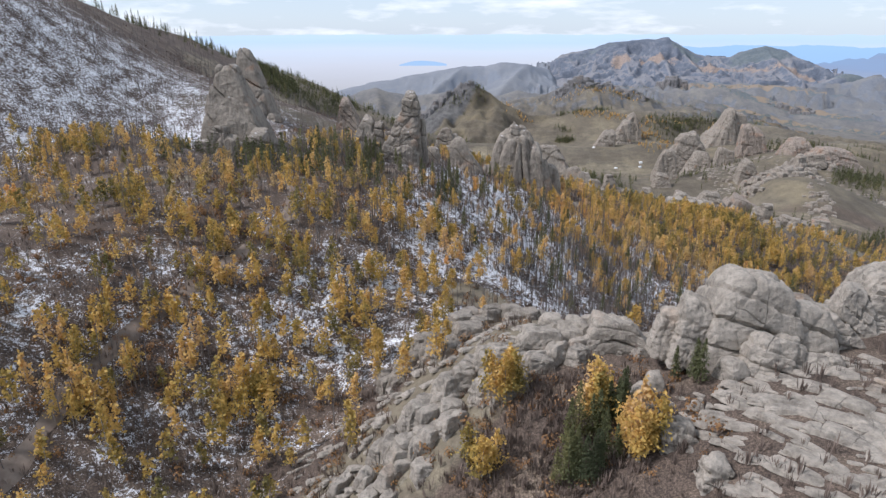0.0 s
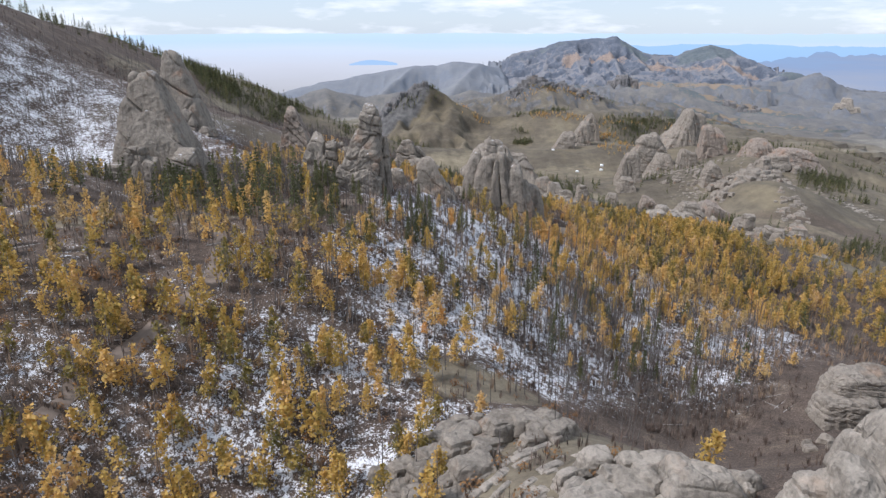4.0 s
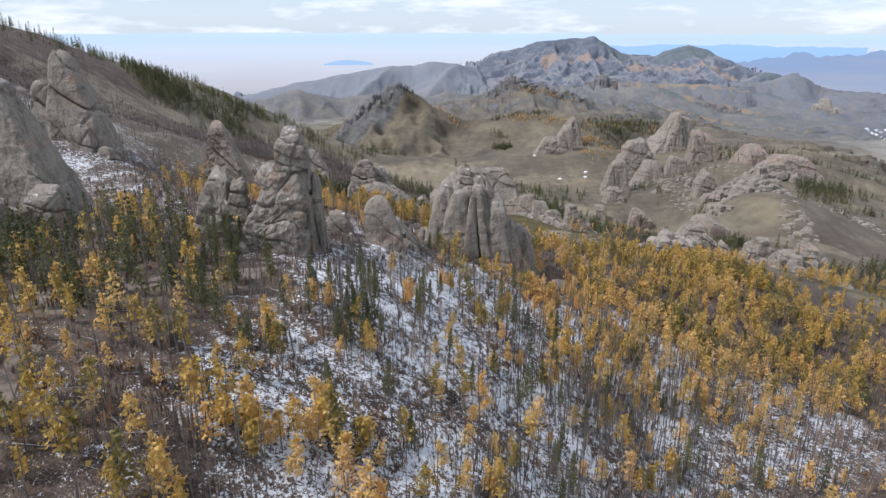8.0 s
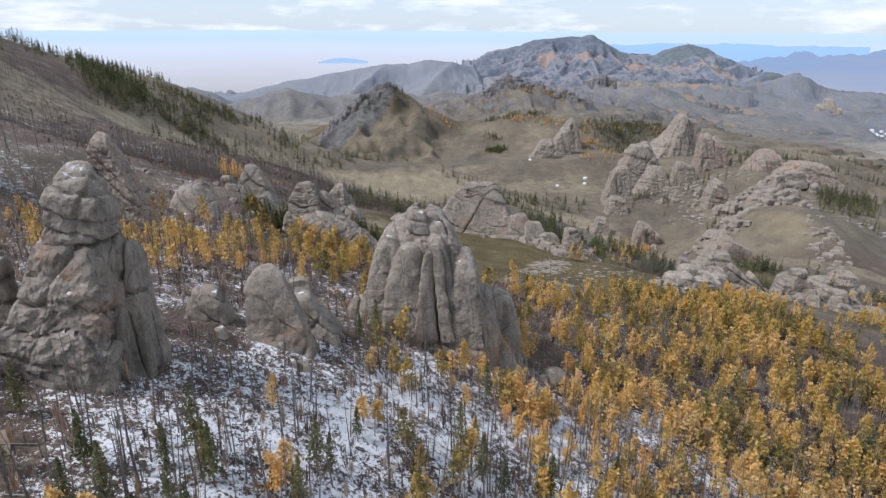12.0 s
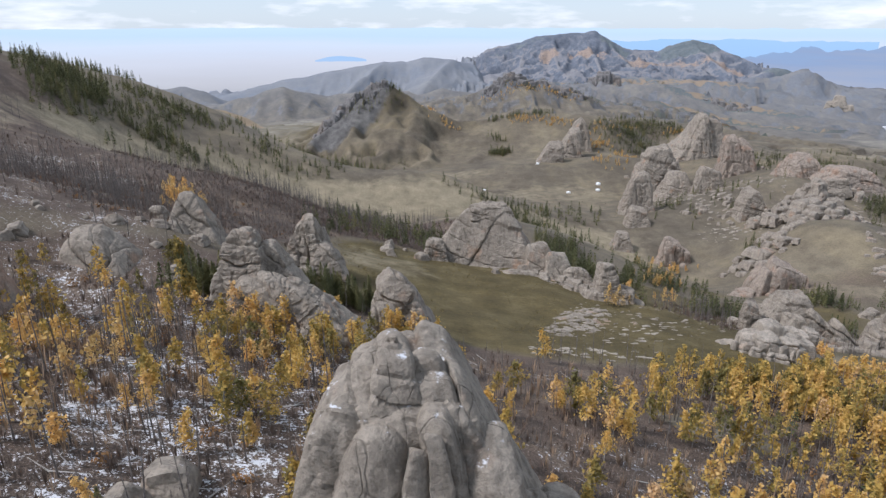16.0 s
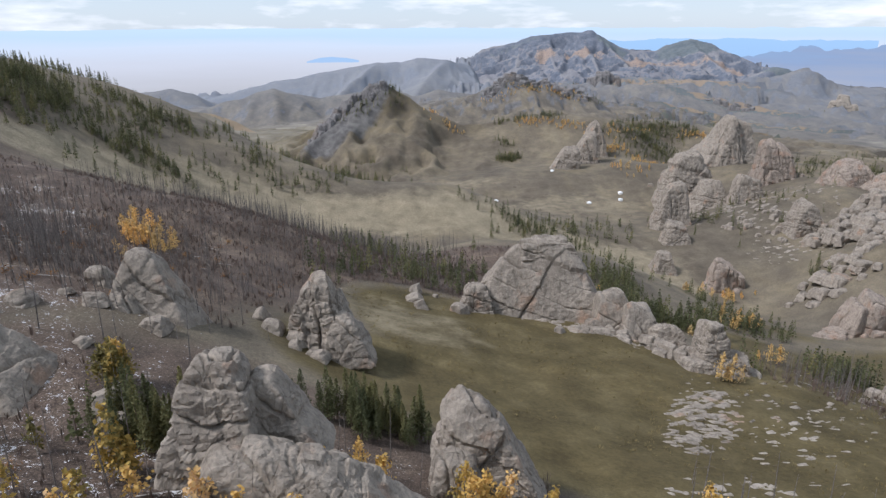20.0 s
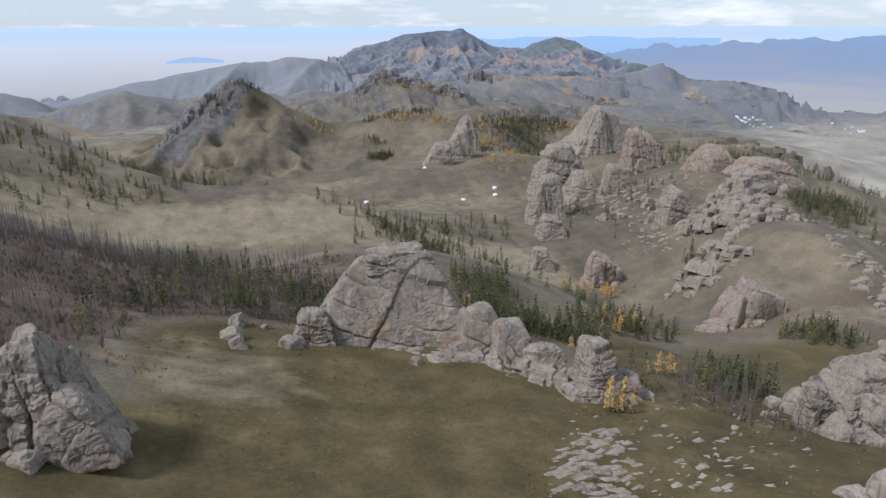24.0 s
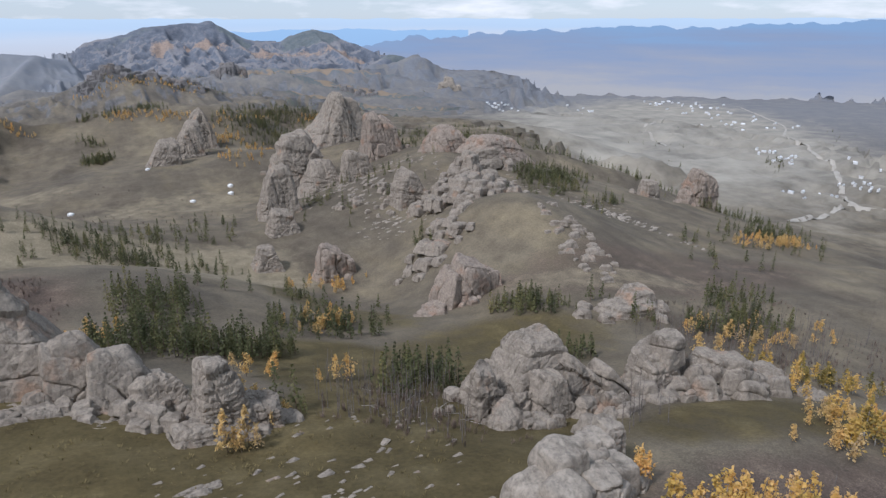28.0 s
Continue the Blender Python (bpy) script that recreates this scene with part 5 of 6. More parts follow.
slabs("bedrock", "long cracked plates of bare sloping granite", 60, 10, 20, 20, -30, 90, 4.4, 208, PALE_GRANITE, 0.17, -38)
slabs("bedrock", "rounded pale blocks scattered over the dark soil", 84, 4, 26, 26, 0, 80, 2.0, 206, PALE_GRANITE, 0.3)
slabs("bedrock", "rubble at the foot of the whaleback rock", 72, 494, 44, 5, -33, 90, 2.2, 209, GRANITE)
slabs("bedrock", "pale stones strewn over the hillside", 330, 770, 46, 40, 0, 90, 3.2, 211, PALE_GRANITE)
slabs("bedrock", "broken slabs in a line down the slope", 455, 655, 12, 60, 10, 60, 4.2, 213, PALE_GRANITE)
slabs("bedrock", "pale blocks strewn below the castle-like crag", 350, 880, 75, 70, 30, 130, 5.5, 221, GRANITE, 0.2)
slabs("bedrock", "stones scattered over the open slope", 440, 720, 50, 70, 0, 90, 4.0, 223, GRANITE, 0.15)
slabs("bedrock", "loose stones along the edge of the meadow", 120, 440, 40, 26, 20, 90, 1.8, 225, GRANITE, 0.15)
slabs("bedrock", "rubble below the wedged crag", 205, 468, 26, 10, 10, 70, 2.4, 215, GRANITE)
slabs("bedrock", "boulders strewn round the boulder heap", 272, 450, 34, 12, -8, 70, 3.2, 217, PALE_GRANITE)
slabs("bedrock", "rubble on the ridge's broken flanks", -6, 46, 40, 20, 38, 200, 2.6, 219, PALE_GRANITE)


# ---- trees ----
def tube(points, radii, sides=5):
    points = np.asarray(points, float)
    ring = np.stack([np.cos(np.arange(sides) / sides * 2 * np.pi), np.sin(np.arange(sides) / sides * 2 * np.pi), np.zeros(sides)], -1)
    v = np.concatenate([p + ring * r for p, r in zip(points, radii)])
    f = []
    for k in range(len(points) - 1):
        for j in range(sides):
            a, b = k * sides + j, k * sides + (j + 1) % sides
            f += [(a, b, b + sides), (a, b + sides, a + sides)]
    return v, np.array(f)


def stick(a, b, r0, r1):
    """A thin three-sided branch from a to b."""
    a, b = np.asarray(a, float), np.asarray(b, float)
    d = (b - a) / np.linalg.norm(b - a)
    u = np.cross(d, (0.3, 0.2, 0.93))
    u = u / np.linalg.norm(u)
    w = np.cross(d, u)
    ring = [u * math.cos(t) + w * math.sin(t) for t in (0, 2.09, 4.19)]
    v = np.array([a + q * r0 for q in ring] + [b + q * r1 for q in ring])
    return v, np.array([(0, 1, 4), (0, 4, 3), (1, 2, 5), (1, 5, 4), (2, 0, 3), (2, 3, 5)])


def joined(pieces):
    vs, fs, n = [], [], 0
    for v, f in pieces:
        vs.append(v)
        fs.append(f + n)
        n += len(v)
    return np.concatenate(vs), np.concatenate(fs)


def cards(rng, centres, sizes, droop=0.0):
    """Small bent leaf clumps, two triangles each, turned at random."""
    n = len(centres)
    nrm = rng.normal(size=(n, 3))
    nrm[:, 2] += 0.6
    nrm /= np.linalg.norm(nrm, axis=1)[:, None]
    u = np.cross(nrm, rng.normal(size=(n, 3)))
    u /= np.linalg.norm(u, axis=1)[:, None]
    w = np.cross(nrm, u)
    w[:, 2] -= droop
    s = sizes[:, None]
    v = np.stack([centres - u * s, centres + w * s * rng.uniform(0.5, 0.9, (n, 1)), centres + u * s, centres - w * s * rng.uniform(0.5, 0.9, (n, 1)) + nrm * s * 0.3], 1)
    f = np.arange(n)[:, None] * 4
    return v.reshape(-1, 3), np.concatenate([f + (0, 1, 2), f + (0, 2, 3)])


def birch_parts(seed, leaves=420, leaf=0.235, sides=5):
    rng = np.random.RandomState(seed)
    h = rng.uniform(5.6, 7.6)
    bend = rng.uniform(-0.5, 0.5, 2)
    zs = np.linspace(-0.3, h * 0.93, 6)
    stem = np.stack([bend[0] * (zs / h) ** 2, bend[1] * (zs / h) ** 2, zs], -1)
    pieces = [tube(stem[::1 if sides > 3 else 5], np.linspace(0.11, 0.02, 6)[::1 if sides > 3 else 5], sides)]
    centres, sizes = [], []
    lumps = rng.randint(9, 14)
    for k in range(lumps):
        t = 0.22 + 0.76 * (k + rng.rand()) / lumps
        wide = h * 0.172 * math.sin(min(1.0, (1.06 - t) * 1.75) * 1.57) * rng.uniform(0.65, 1.3)
        a = rng.uniform(0, 6.28)
        c = np.array([bend[0] * t * t + math.cos(a) * wide * 0.75, bend[1] * t * t + math.sin(a) * wide * 0.75, t * h])
        if sides > 3:
            pieces.append(stick((bend[0] * t * t, bend[1] * t * t, t * h - 0.5), c, 0.03, 0.012))
        m = leaves // lumps
        centres.append(c + rng.normal(size=(m, 3)) * (wide * 0.42 + 0.12, wide * 0.42 + 0.12, h * 0.055))
        sizes.append(rng.uniform(0.6, 1.4, m) * leaf)
    return joined(pieces), cards(rng, np.concatenate(centres), np.concatenate(sizes))


def conifer_parts(seed, whorls=24, sprays=14, slim=0.85, along=(0.3, 0.62, 0.95), big=1.0, sides=5):
    rng = np.random.RandomState(seed)
    h = rng.uniform(9.0, 13.0)
    lean = rng.uniform(-0.25, 0.25, 2)
    zs = np.linspace(-0.4, h, 6)
    stem = np.stack([lean[0] * zs / h, lean[1] * zs / h, zs], -1)
    trunk = tube(stem[::1 if sides > 3 else 5], np.linspace(0.19, 0.02, 6)[::1 if sides > 3 else 5], sides)
    centres, sizes = [], []
    for k in range(whorls):
        t = 0.2 + 0.79 * k / (whorls - 1)
        reach = h * 0.185 * slim * (1.02 - t) ** 0.7 * 1.25
        for j in range(sprays):
            if rng.rand() < 0.16:
                continue
            a = rng.uniform(0, 6.28)
            for q in along:
                r = reach * q * rng.uniform(0.75, 1.2)
                centres.append((lean[0] * t + math.cos(a) * r, lean[1] * t + math.sin(a) * r, t * h - r * 0.34 + rng.uniform(-0.25, 0.25)))
                sizes.append(big * rng.uniform(0.15, 0.31) * (1.15 - 0.5 * t))
    return trunk, cards(rng, np.array(centres), np.array(sizes), 0.25)


def snag_parts(seed):
    rng = np.random.RandomState(seed)
    h = rng.uniform(6.0, 10.5)
    lean = rng.uniform(-0.7, 0.7, 2)
    zs = np.linspace(-0.4, h, 4)
    stem = np.stack([lean[0] * (zs / h), lean[1] * (zs / h), zs], -1)
    twigs = []
    for k in range(rng.randint(5, 11)):
        t = rng.uniform(0.35, 0.97)
        a = rng.uniform(0, 6.28)
        ln = rng.uniform(0.4, 1.3) * (1.2 - t * 0.6)
        p = np.array((lean[0] * t, lean[1] * t, t * h))
        twigs.append(stick(p, p + (math.cos(a) * ln, math.sin(a) * ln, rng.uniform(-0.1, 0.7) * ln), 0.035, 0.01))
    return tube(stem, np.linspace(0.13, 0.03, 4), 5), joined(twigs)


TOR_SPOTS = [(o.location.x, o.location.y, 7.0) for o in scene.objects if o.type == "EMPTY" and o.get("category") == "rock"]


def grove(seed, n, cx, cy, rx, ry, turn=0.0, edge=0.75, avoid=True):
    rng = np.random.RandomState(seed)
    a, r = rng.uniform(0, 2 * np.pi, n), rng.uniform(0, 1, n) ** edge
    u, v = np.cos(a) * r * rx, np.sin(a) * r * ry
    c, s = math.cos(radians(turn)), math.sin(radians(turn))
    x, y = cx + u * c - v * s, cy + u * s + v * c
    keep = np.ones(n, bool)
    if avoid:
        keep &= meadow_mask(x, y) < 0.35
        for tx, ty, tr in TOR_SPOTS:
            keep &= np.hypot(x - tx, y - ty) > tr
    clump = fbm2(x, y, 16, 2, seed) > rng.uniform(-1.15, 0.35, n)
    return np.stack([x, y], -1)[keep & clump]


def spread(list_of_groves, seed0):
    return np.concatenate([grove(seed0 + k, *g) for k, g in enumerate(list_of_groves)])


def planted(v, f, xy, seed, low=0.75, high=1.25):
    """One joined mesh: the same plant at many spots, each turned and scaled."""
    rng = np.random.RandomState(seed)
    n, m = len(xy), len(v)
    a, s = rng.uniform(0, 6.28, n), rng.uniform(low, high, n)
    z = height(xy[:, 0], xy[:, 1])
    c, q = np.cos(a)[:, None], np.sin(a)[:, None]
    px = (v[None, :, 0] * c - v[None, :, 1] * q) * s[:, None] + xy[:, :1]
    py = (v[None, :, 0] * q + v[None, :, 1] * c) * s[:, None] + xy[:, 1:]
    pz = v[None, :, 2] * s[:, None] * rng.uniform(0.9, 1.2, (n, 1)) + z[:, None]
    return np.stack([px, py, pz], -1).reshape(-1, 3), (f[None] + (np.arange(n) * m)[:, None, None]).reshape(-1, 3)


def forest(name, label, category, variants, xy, seed, mats, low=0.7, high=1.15):
    """The far trees of one kind: stems and crowns, each one joined mesh under one object."""
    root = tagged(new(name), label, category, kind="stuff")
    parts = [[], []]
    for k, pair in enumerate(variants):
        some = xy[k::len(variants)]
        for n in (0, 1):
            if len(some):
                parts[n].append(planted(*pair[n], some, seed + k, low, high))
    for n, part_name in enumerate(("stems", "crowns")):
        v, f = joined(parts[n])
        part_from(part_name, mesh_of(part_name, v, f, mats[n], False), root)
    return root


def stand(name, labels, category, group, variants, xy, seed, mats, names, low=0.75, high=1.25):
    """The near trees of one kind, each a thing with its parts."""
    rng = random.Random(seed)
    models = []
    for k, pair in enumerate(variants):
        root = tagged(new(name), labels[k % len(labels)], category, group)
        for n in (0, 1):
            part_from(names[n], mesh_of(names[n], *pair[n], mats[n], False), root)
        models.append(root)
    for k, (x, y) in enumerate(xy):
        s = rng.uniform(low, high)
        m = pose(x, y, ground_z(x, y), 0, 0, rng.uniform(0, 360))
        if k < len(models):
            models[k].matrix_basis = m @ Matrix.Diagonal((s, s, s * rng.uniform(0.95, 1.15), 1))
        else:
            ob = copy_thing(models[k % len(models)], m)
            ob.scale = (s, s, s * rng.uniform(0.95, 1.15))


def nearest(xy, count):
    """Splits off the trees nearest to the flight's line over the plan."""
    far = np.abs(xy[:, 0] - 20) + np.maximum(0, xy[:, 1] - 400) * 0.8 + np.maximum(0, 60 - xy[:, 1]) * 0.5
    order = np.argsort(far)
    return xy[order[:count]], xy[order[count:]]


birch_spots = spread([
    (45, -88, 51, 30, 22, 36), (45, -66, 34, 34, 20, 20), (40, -52, 62, 22, 22), (240, -75, 100, 80, 62, 20), (100, -30, 78, 42, 42), (70, -20, 135, 50, 42), (220, -150, 175, 95, 90), (30, -60, 200, 40, 30),
    (640, 172, 305, 100, 70, -20), (200, 112, 256, 70, 46, -15), (70, 72, 235, 40, 45), (70, 45, 205, 55, 50), (90, -25, 298, 62, 48), (90, -8, 340, 45, 28)] + [(60, -70, 330, 40, 40),
    (520, 142, 372, 50, 32, -15), (60, 60, 320, 60, 50), (12, 12, 33, 4, 2, 0, 0.75, False), (14, 8, 18, 4, 4, 0, 0.75, False), (10, 28, 24, 4, 4, 0, 0.75, False), (14, 34, 14, 3, 4, 0, 0.75, False), (3, 40, 60, 2, 2, 0, 0.75, False), (40, 300, 430, 40, 20, -20), (24, 233, 395, 29, 9, -166), (12, -50, 380, 3, 3, 55, 0.75, False)] + [(5, -39, 355, 4, 3, -149, 0.75, False), (4, -26, 360, 3, 3, 94, 0.75, False), (6, 17, 375, 4, 3, 45, 0.75, False)], 900)
orange_spots = spread([(150, 395, 1490, 60, 22, -8, 0.75, False), (50, 530, 1465, 40, 14, -14, 0.75, False), (90, 400, 2075, 90, 18, -8, 0.75, False), (120, 66, 200, 70, 48), (30, 10, 160, 40, 34), (270, 90, 250, 62, 50), (50, -40, 300, 60, 50), (110, -90, 140, 90, 60), (9, 118, 470, 5, 7, 0, 0.75, False), (3, 169, 416, 3, 2, 0, 0.75, False), (36, 330, 478, 50, 18, -20)] + [(14, 128, 516, 40, 10, -40),
                       (26, 236, 712, 34, 12), (40, 292, 1119, 37, 31, 119, 0.75, False), (40, 338, 1348, 57, 21, -160, 0.75, False), (120, 242, 1391, 80, 24, 149, 0.75, False), (24, 172, 579, 26, 16, -158), (30, 245, 401, 34, 10, -167), (8, 293, 467, 34, 12, -157), (14, 528, 586, 37, 14, -167, 0.75, False), (6, 168, 403, 5, 4, 161, 0.75, False), (8, 114, 482, 7, 7, 94, 0.75, False)] + [(10, 89, 567, 14, 8, 108, 0.75, False), (5, 108, 455, 4, 3, 125, 0.75, False), (30, -87, 486, 20, 10, 95, 0.75, False), (90, 322, 1290, 70, 24, 0, 0.75, False), (60, 350, 1225, 46, 18, 0, 0.75, False), (18, -95, 510, 22, 8, 0, 0.75, False), (50, 545, 590, 44, 12, -20, 0.75, False), (150, 330, 2070, 150, 26, 0, 0.75, False), (40, 60, 1420, 40, 14, -20, 0.75, False)], 940)
conifer_spots = spread([(480, 460, 1500, 90, 36, -14, 0.75, False), (90, 330, 2085, 90, 22, -5, 0.75, False), 
    (90, -36, 176, 34, 24), (90, -68, 190, 30, 30), (110, -100, 205, 44, 40), (60, 34, 178, 60, 48), (60, 170, 290, 80, 60), (85, -42, 367, 14, 6, 5), (75, -8, 387, 16, 7), (520, -285, 775, 34, 75, 20, 0.75, False), (200, -225, 850, 45, 30, -20, 0.75, False), (60, -225, 752, 40, 8, -15, 0.75, False)] + [(30, -190, 762, 20, 5, -10, 0.75, False), (120, -5, 600, 60, 50, 40), (260, -257, 773, 107, 28, 96, 0.75, False), (120, -211, 811, 62, 21, 79, 0.75, False), (60, -166, 758, 94, 28, 57, 0.75, False), (40, -103, 804, 65, 17, -145, 0.75, False), (120, 5, 550, 70, 30, 58), (26, -1, 384, 10, 6, 76), (34, -181, 891, 84, 12, 96, 0.75, False), (60, 120, 814, 84, 19, -139, 0.75, False)] + [(170, 113, 596, 40, 18, 80), (200, 118, 545, 33, 17, 173), (110, 174, 575, 35, 21, -169), (110, 265, 548, 22, 12, 132), (110, 341, 489, 29, 15, 167), (220, 484, 774, 72, 32, -145, 0.75, False), (90, 1140, 1199, 890, 113, -143, 0.75, False), (90, 547, 601, 144, 51, -159, 0.75, False), (60, 122, 464, 16, 7, 75), (90, 170, 492, 25, 14, 58), (24, 237, 492, 12, 8, -136)] + [(50, 148, 822, 62, 25, -168, 0.75, False), (30, 197, 865, 50, 26, 77), (220, 410, 1380, 236, 39, 49, 0.75, False), (30, 156, 1349, 31, 14, 176, 0.75, False), (120, 240, 1436, 55, 34, 150, 0.75, False), (100, 1495, 2969, 508, 200, -171, 0.75, False), (30, 489, 705, 27, 11, -162, 0.75, False), (20, 299, 703, 26, 7, 67), (40, 451, 992, 62, 30, 77, 0.75, False), (30, 528, 978, 40, 17, -149, 0.75, False)] + [(20, 1565, 1181, 104, 24, -152, 0.75, False), (14, 2781, 1633, 229, 63, -156, 0.75, False),
    (300, -345, 740, 40, 270, 2, 0.75, False), (130, -330, 1000, 40, 110, 12), (120, -120, 1020, 80, 110, 15), (460, 405, 1350, 85, 50, 0, 0.75, False), (110, 472, 770, 26, 40), (40, 372, 512, 26, 14), (110, 700, 720, 70, 30, -15),
    (70, 178, 1440, 30, 18), (90, -40, 1425, 30, 26, 0, 0.75, False)] + [(60, -85, 1400, 40, 30, 0, 0.75, False), (34, -60, 1250, 60, 30), (4, 44, 30, 2, 2, 0, 0.75, False), (26, 25, 15, 6, 5, 0, 0.75, False), (12, 30, 22, 4, 4, 0, 0.75, False), (8, 45, 27, 2, 2, 0, 0.75, False), (4, 17, 66, 4, 4, 0, 0.75, False), (90, 130, 780, 70, 22, -25), (34, 300, 520, 14, 20), (200, 520, 1020, 90, 40, -20), (110, 95, 800, 60, 20, -30)] + [(60, 300, 880, 60, 90), (50, 360, 900, 80, 80), (30, 420, 720, 60, 60), (40, 180, 640, 60, 40), (14, 40, 230, 60, 50),
    (200, 1100, 3450, 420, 70, -8, 0.75, False), (80, 700, 3300, 200, 60, 0, 0.75, False), (60, 560, 2300, 160, 40, -10, 0.75, False), (160, 1000, 2150, 240, 40, -25), (160, 760, 1900, 200, 30, -20), (90, 470, 2085, 70, 40), (80, 290, 2115, 100, 40)] + [(120, 156, 1289, 22, 16, 0, 0.75, False), (14, 70, 176, 45, 40), (40, 560, 860, 60, 18, -20), (150, 640, 960, 150, 24, -28, 0.75, False), (90, 760, 880, 70, 18, -28, 0.75, False), (90, 560, 610, 40, 16, -20, 0.75, False), (90, 860, 1320, 160, 30, -30, 0.75, False), (40, 1526, 1159, 30, 18, 0, 0.75, False), (90, -205, 760, 60, 14, -22, 0.75, False), (70, -120, 830, 70, 30, -20)] + [(90, -60, 900, 80, 50, -15)], 980)
snag_spots = spread([
    (1150, 48, 185, 66, 56, 10), (600, 112, 240, 80, 62), (160, -80, 45, 50, 40), (420, 60, 150, 55, 28, 35), (260, 94, 200, 67, 26, 40), (700, -30, 130, 92, 80), (750, -145, 185, 105, 92), (600, -30, 310, 82, 70), (1200, -150, 485, 92, 88), (1000, -60, 585, 105, 60, -10), (700, -35, 650, 65, 80),
    (500, 165, 300, 92, 75), (320, 335, 480, 62, 26, -20), (1000, -210, 330, 105, 105)] + [(300, -190, 210, 60, 60), (150, 158, 476, 24, 34), (300, -270, 560, 60, 120), (60, 85, 375, 40, 20), (700, 165, 300, 110, 85, -20), (90, 133, 453, 29, 27, 76), (160, 316, 456, 76, 28, 174), (300, -97, 446, 61, 15, 117), (260, -35, 532, 133, 41, 58), (30, 194, 428, 25, 14, -143), (120, -52, 445, 54, 27, 87), (300, -60, 190, 60, 40)], 1020)
BIRCH = [birch_parts(k) for k in range(1, 9)]
BIRCH_FAR = [birch_parts(k + 20, 170, 0.33, 3) for k in range(6)]
FIR = [conifer_parts(k) for k in range(1, 8)]
FIR_FAR = [conifer_parts(k + 20, 9, 7, 0.95, (0.45, 0.9), 2.3, 3) for k in range(5)]
SNAG = [snag_parts(k) for k in range(1, 11)]

b_near, b_far = nearest(birch_spots, 300)
stand("birch", ["slender birch with bright yellow autumn leaves", "young birch with golden leaves on a snowy slope"], "tree", "birches on the slope", BIRCH, b_near, 31, (BIRCH_BARK, BIRCH_LEAF), ("trunk", "crown"), 0.85, 1.4)
forest("birch_wood", "yellow autumn birch wood covering the slope", "woodland", BIRCH_FAR, b_far, 33, (BIRCH_BARK, BIRCH_LEAF), 0.85, 1.35)
o_near, o_far = nearest(orange_spots, 120)
stand("larch", ["orange autumn larch with soft needles", "small larch with fading orange needles"], "tree", "orange larches", BIRCH[:5], o_near, 35, (PINE_BARK, ORANGE_LEAF), ("trunk", "crown"), 0.55, 1.05)
forest("larch_wood", "orange autumn trees on the hillsides", "woodland", BIRCH_FAR, o_far, 37, (PINE_BARK, ORANGE_LEAF), 0.6, 1.2)
c_near, c_far = nearest(conifer_spots, 260)
stand("conifer", ["dark green conifer with drooping branches", "slender olive-green conifer among bare trunks"], "tree", "conifers among the rocks", FIR, c_near, 39, (PINE_BARK, NEEDLES), ("trunk", "crown"), 0.55, 0.95)
forest("conifer_wood", "dark conifer wood in the hollows and on the ridges", "woodland", FIR_FAR, c_far, 41, (PINE_BARK, NEEDLES), 0.42, 1.05)
s_near, s_far = nearest(snag_spots, 280)
stand("dead_tree", ["bare scorched trunk with short broken branches", "thin leafless dead trunk standing on snow"], "dead tree", "dead trunks of the burnt wood", SNAG, s_near, 43, (BURNT_BARK, BURNT_BARK), ("trunk", "branches"), 0.7, 1.2)
forest("burnt_wood", "burnt wood of bare dark trunks", "woodland", SNAG, s_far, 45, (BURNT_BARK, BURNT_BARK), 0.75, 1.3)


# ---- undergrowth ----
def tuft(seed, blades=9, tall=1.2):
    rng = np.random.RandomState(seed)
    out = []
    for k in range(blades):
        a, ln = rng.uniform(0, 6.28), tall * rng.uniform(0.5, 1.2)
        b = np.array((math.cos(a), math.sin(a), 0)) * rng.uniform(0.05, 0.45)
        tip = b * rng.uniform(1.5, 3.0) + (0, 0, ln)
        side = np.array((-math.sin(a), math.cos(a), 0)) * 0.07
        mid = (b + tip) / 2
        out.append((np.array([b - side * 0.6, mid + side, tip, mid - side]), np.array([(0, 1, 2), (0, 2, 3)])))
    return joined(out)


brush_spots = spread([(3200, -40, 140, 170, 130), (1300, -70, 45, 60, 50), (1100, 60, 185, 85, 70), (1200, 60, 145, 50, 26, 30), (1200, -40, 290, 75, 80), (2200, 130, 280, 130, 100, -20), (1400, -30, 320, 100, 80), (2600, -150, 500, 120, 110), (1800, -50, 590, 130, 60, -15), (3200, -20, 570, 120, 60, 35), (1200, -75, 470, 60, 60),
                      (900, 10, 20, 40, 50), (500, 24, 20, 14, 16), (400, 72, 8, 34, 28)] + [(600, -250, 350, 100, 150), (260, 345, 500, 70, 26, -14), (260, 160, 470, 26, 40), (500, 60, 1000, 200, 150), (500, 316, 456, 76, 28, -6), (200, 133, 453, 29, 27, 0)], 1100)
forest_v, forest_f = joined([planted(*tuft(k, 9, 1.5), brush_spots[k::5], 60 + k, 0.7, 1.7) for k in range(5)])
tagged(new("brushwood", mesh_of("brushwood", forest_v, forest_f, TWIGS, False)), "brown leafless brushwood on the slopes", "undergrowth", kind="stuff")
sapling_spots = spread([(700, 48, 190, 78, 62, 10), (900, 110, 236, 84, 60, -15), (700, -30, 290, 70, 60), (500, -40, 130, 80, 60), (700, 165, 300, 110, 80, -20), (300, 60, 320, 60, 40)], 1130)
sv, sf = joined([planted(*tuft(40 + k, 12, 3.4), sapling_spots[k::4], 80 + k, 0.6, 1.25) for k in range(4)])
tagged(new("saplings", mesh_of("saplings", sv, sf, SAPLING, False)), "bare tan birch saplings between the dead trunks", "undergrowth", kind="stuff")
turf_rng = np.random.RandomState(9)
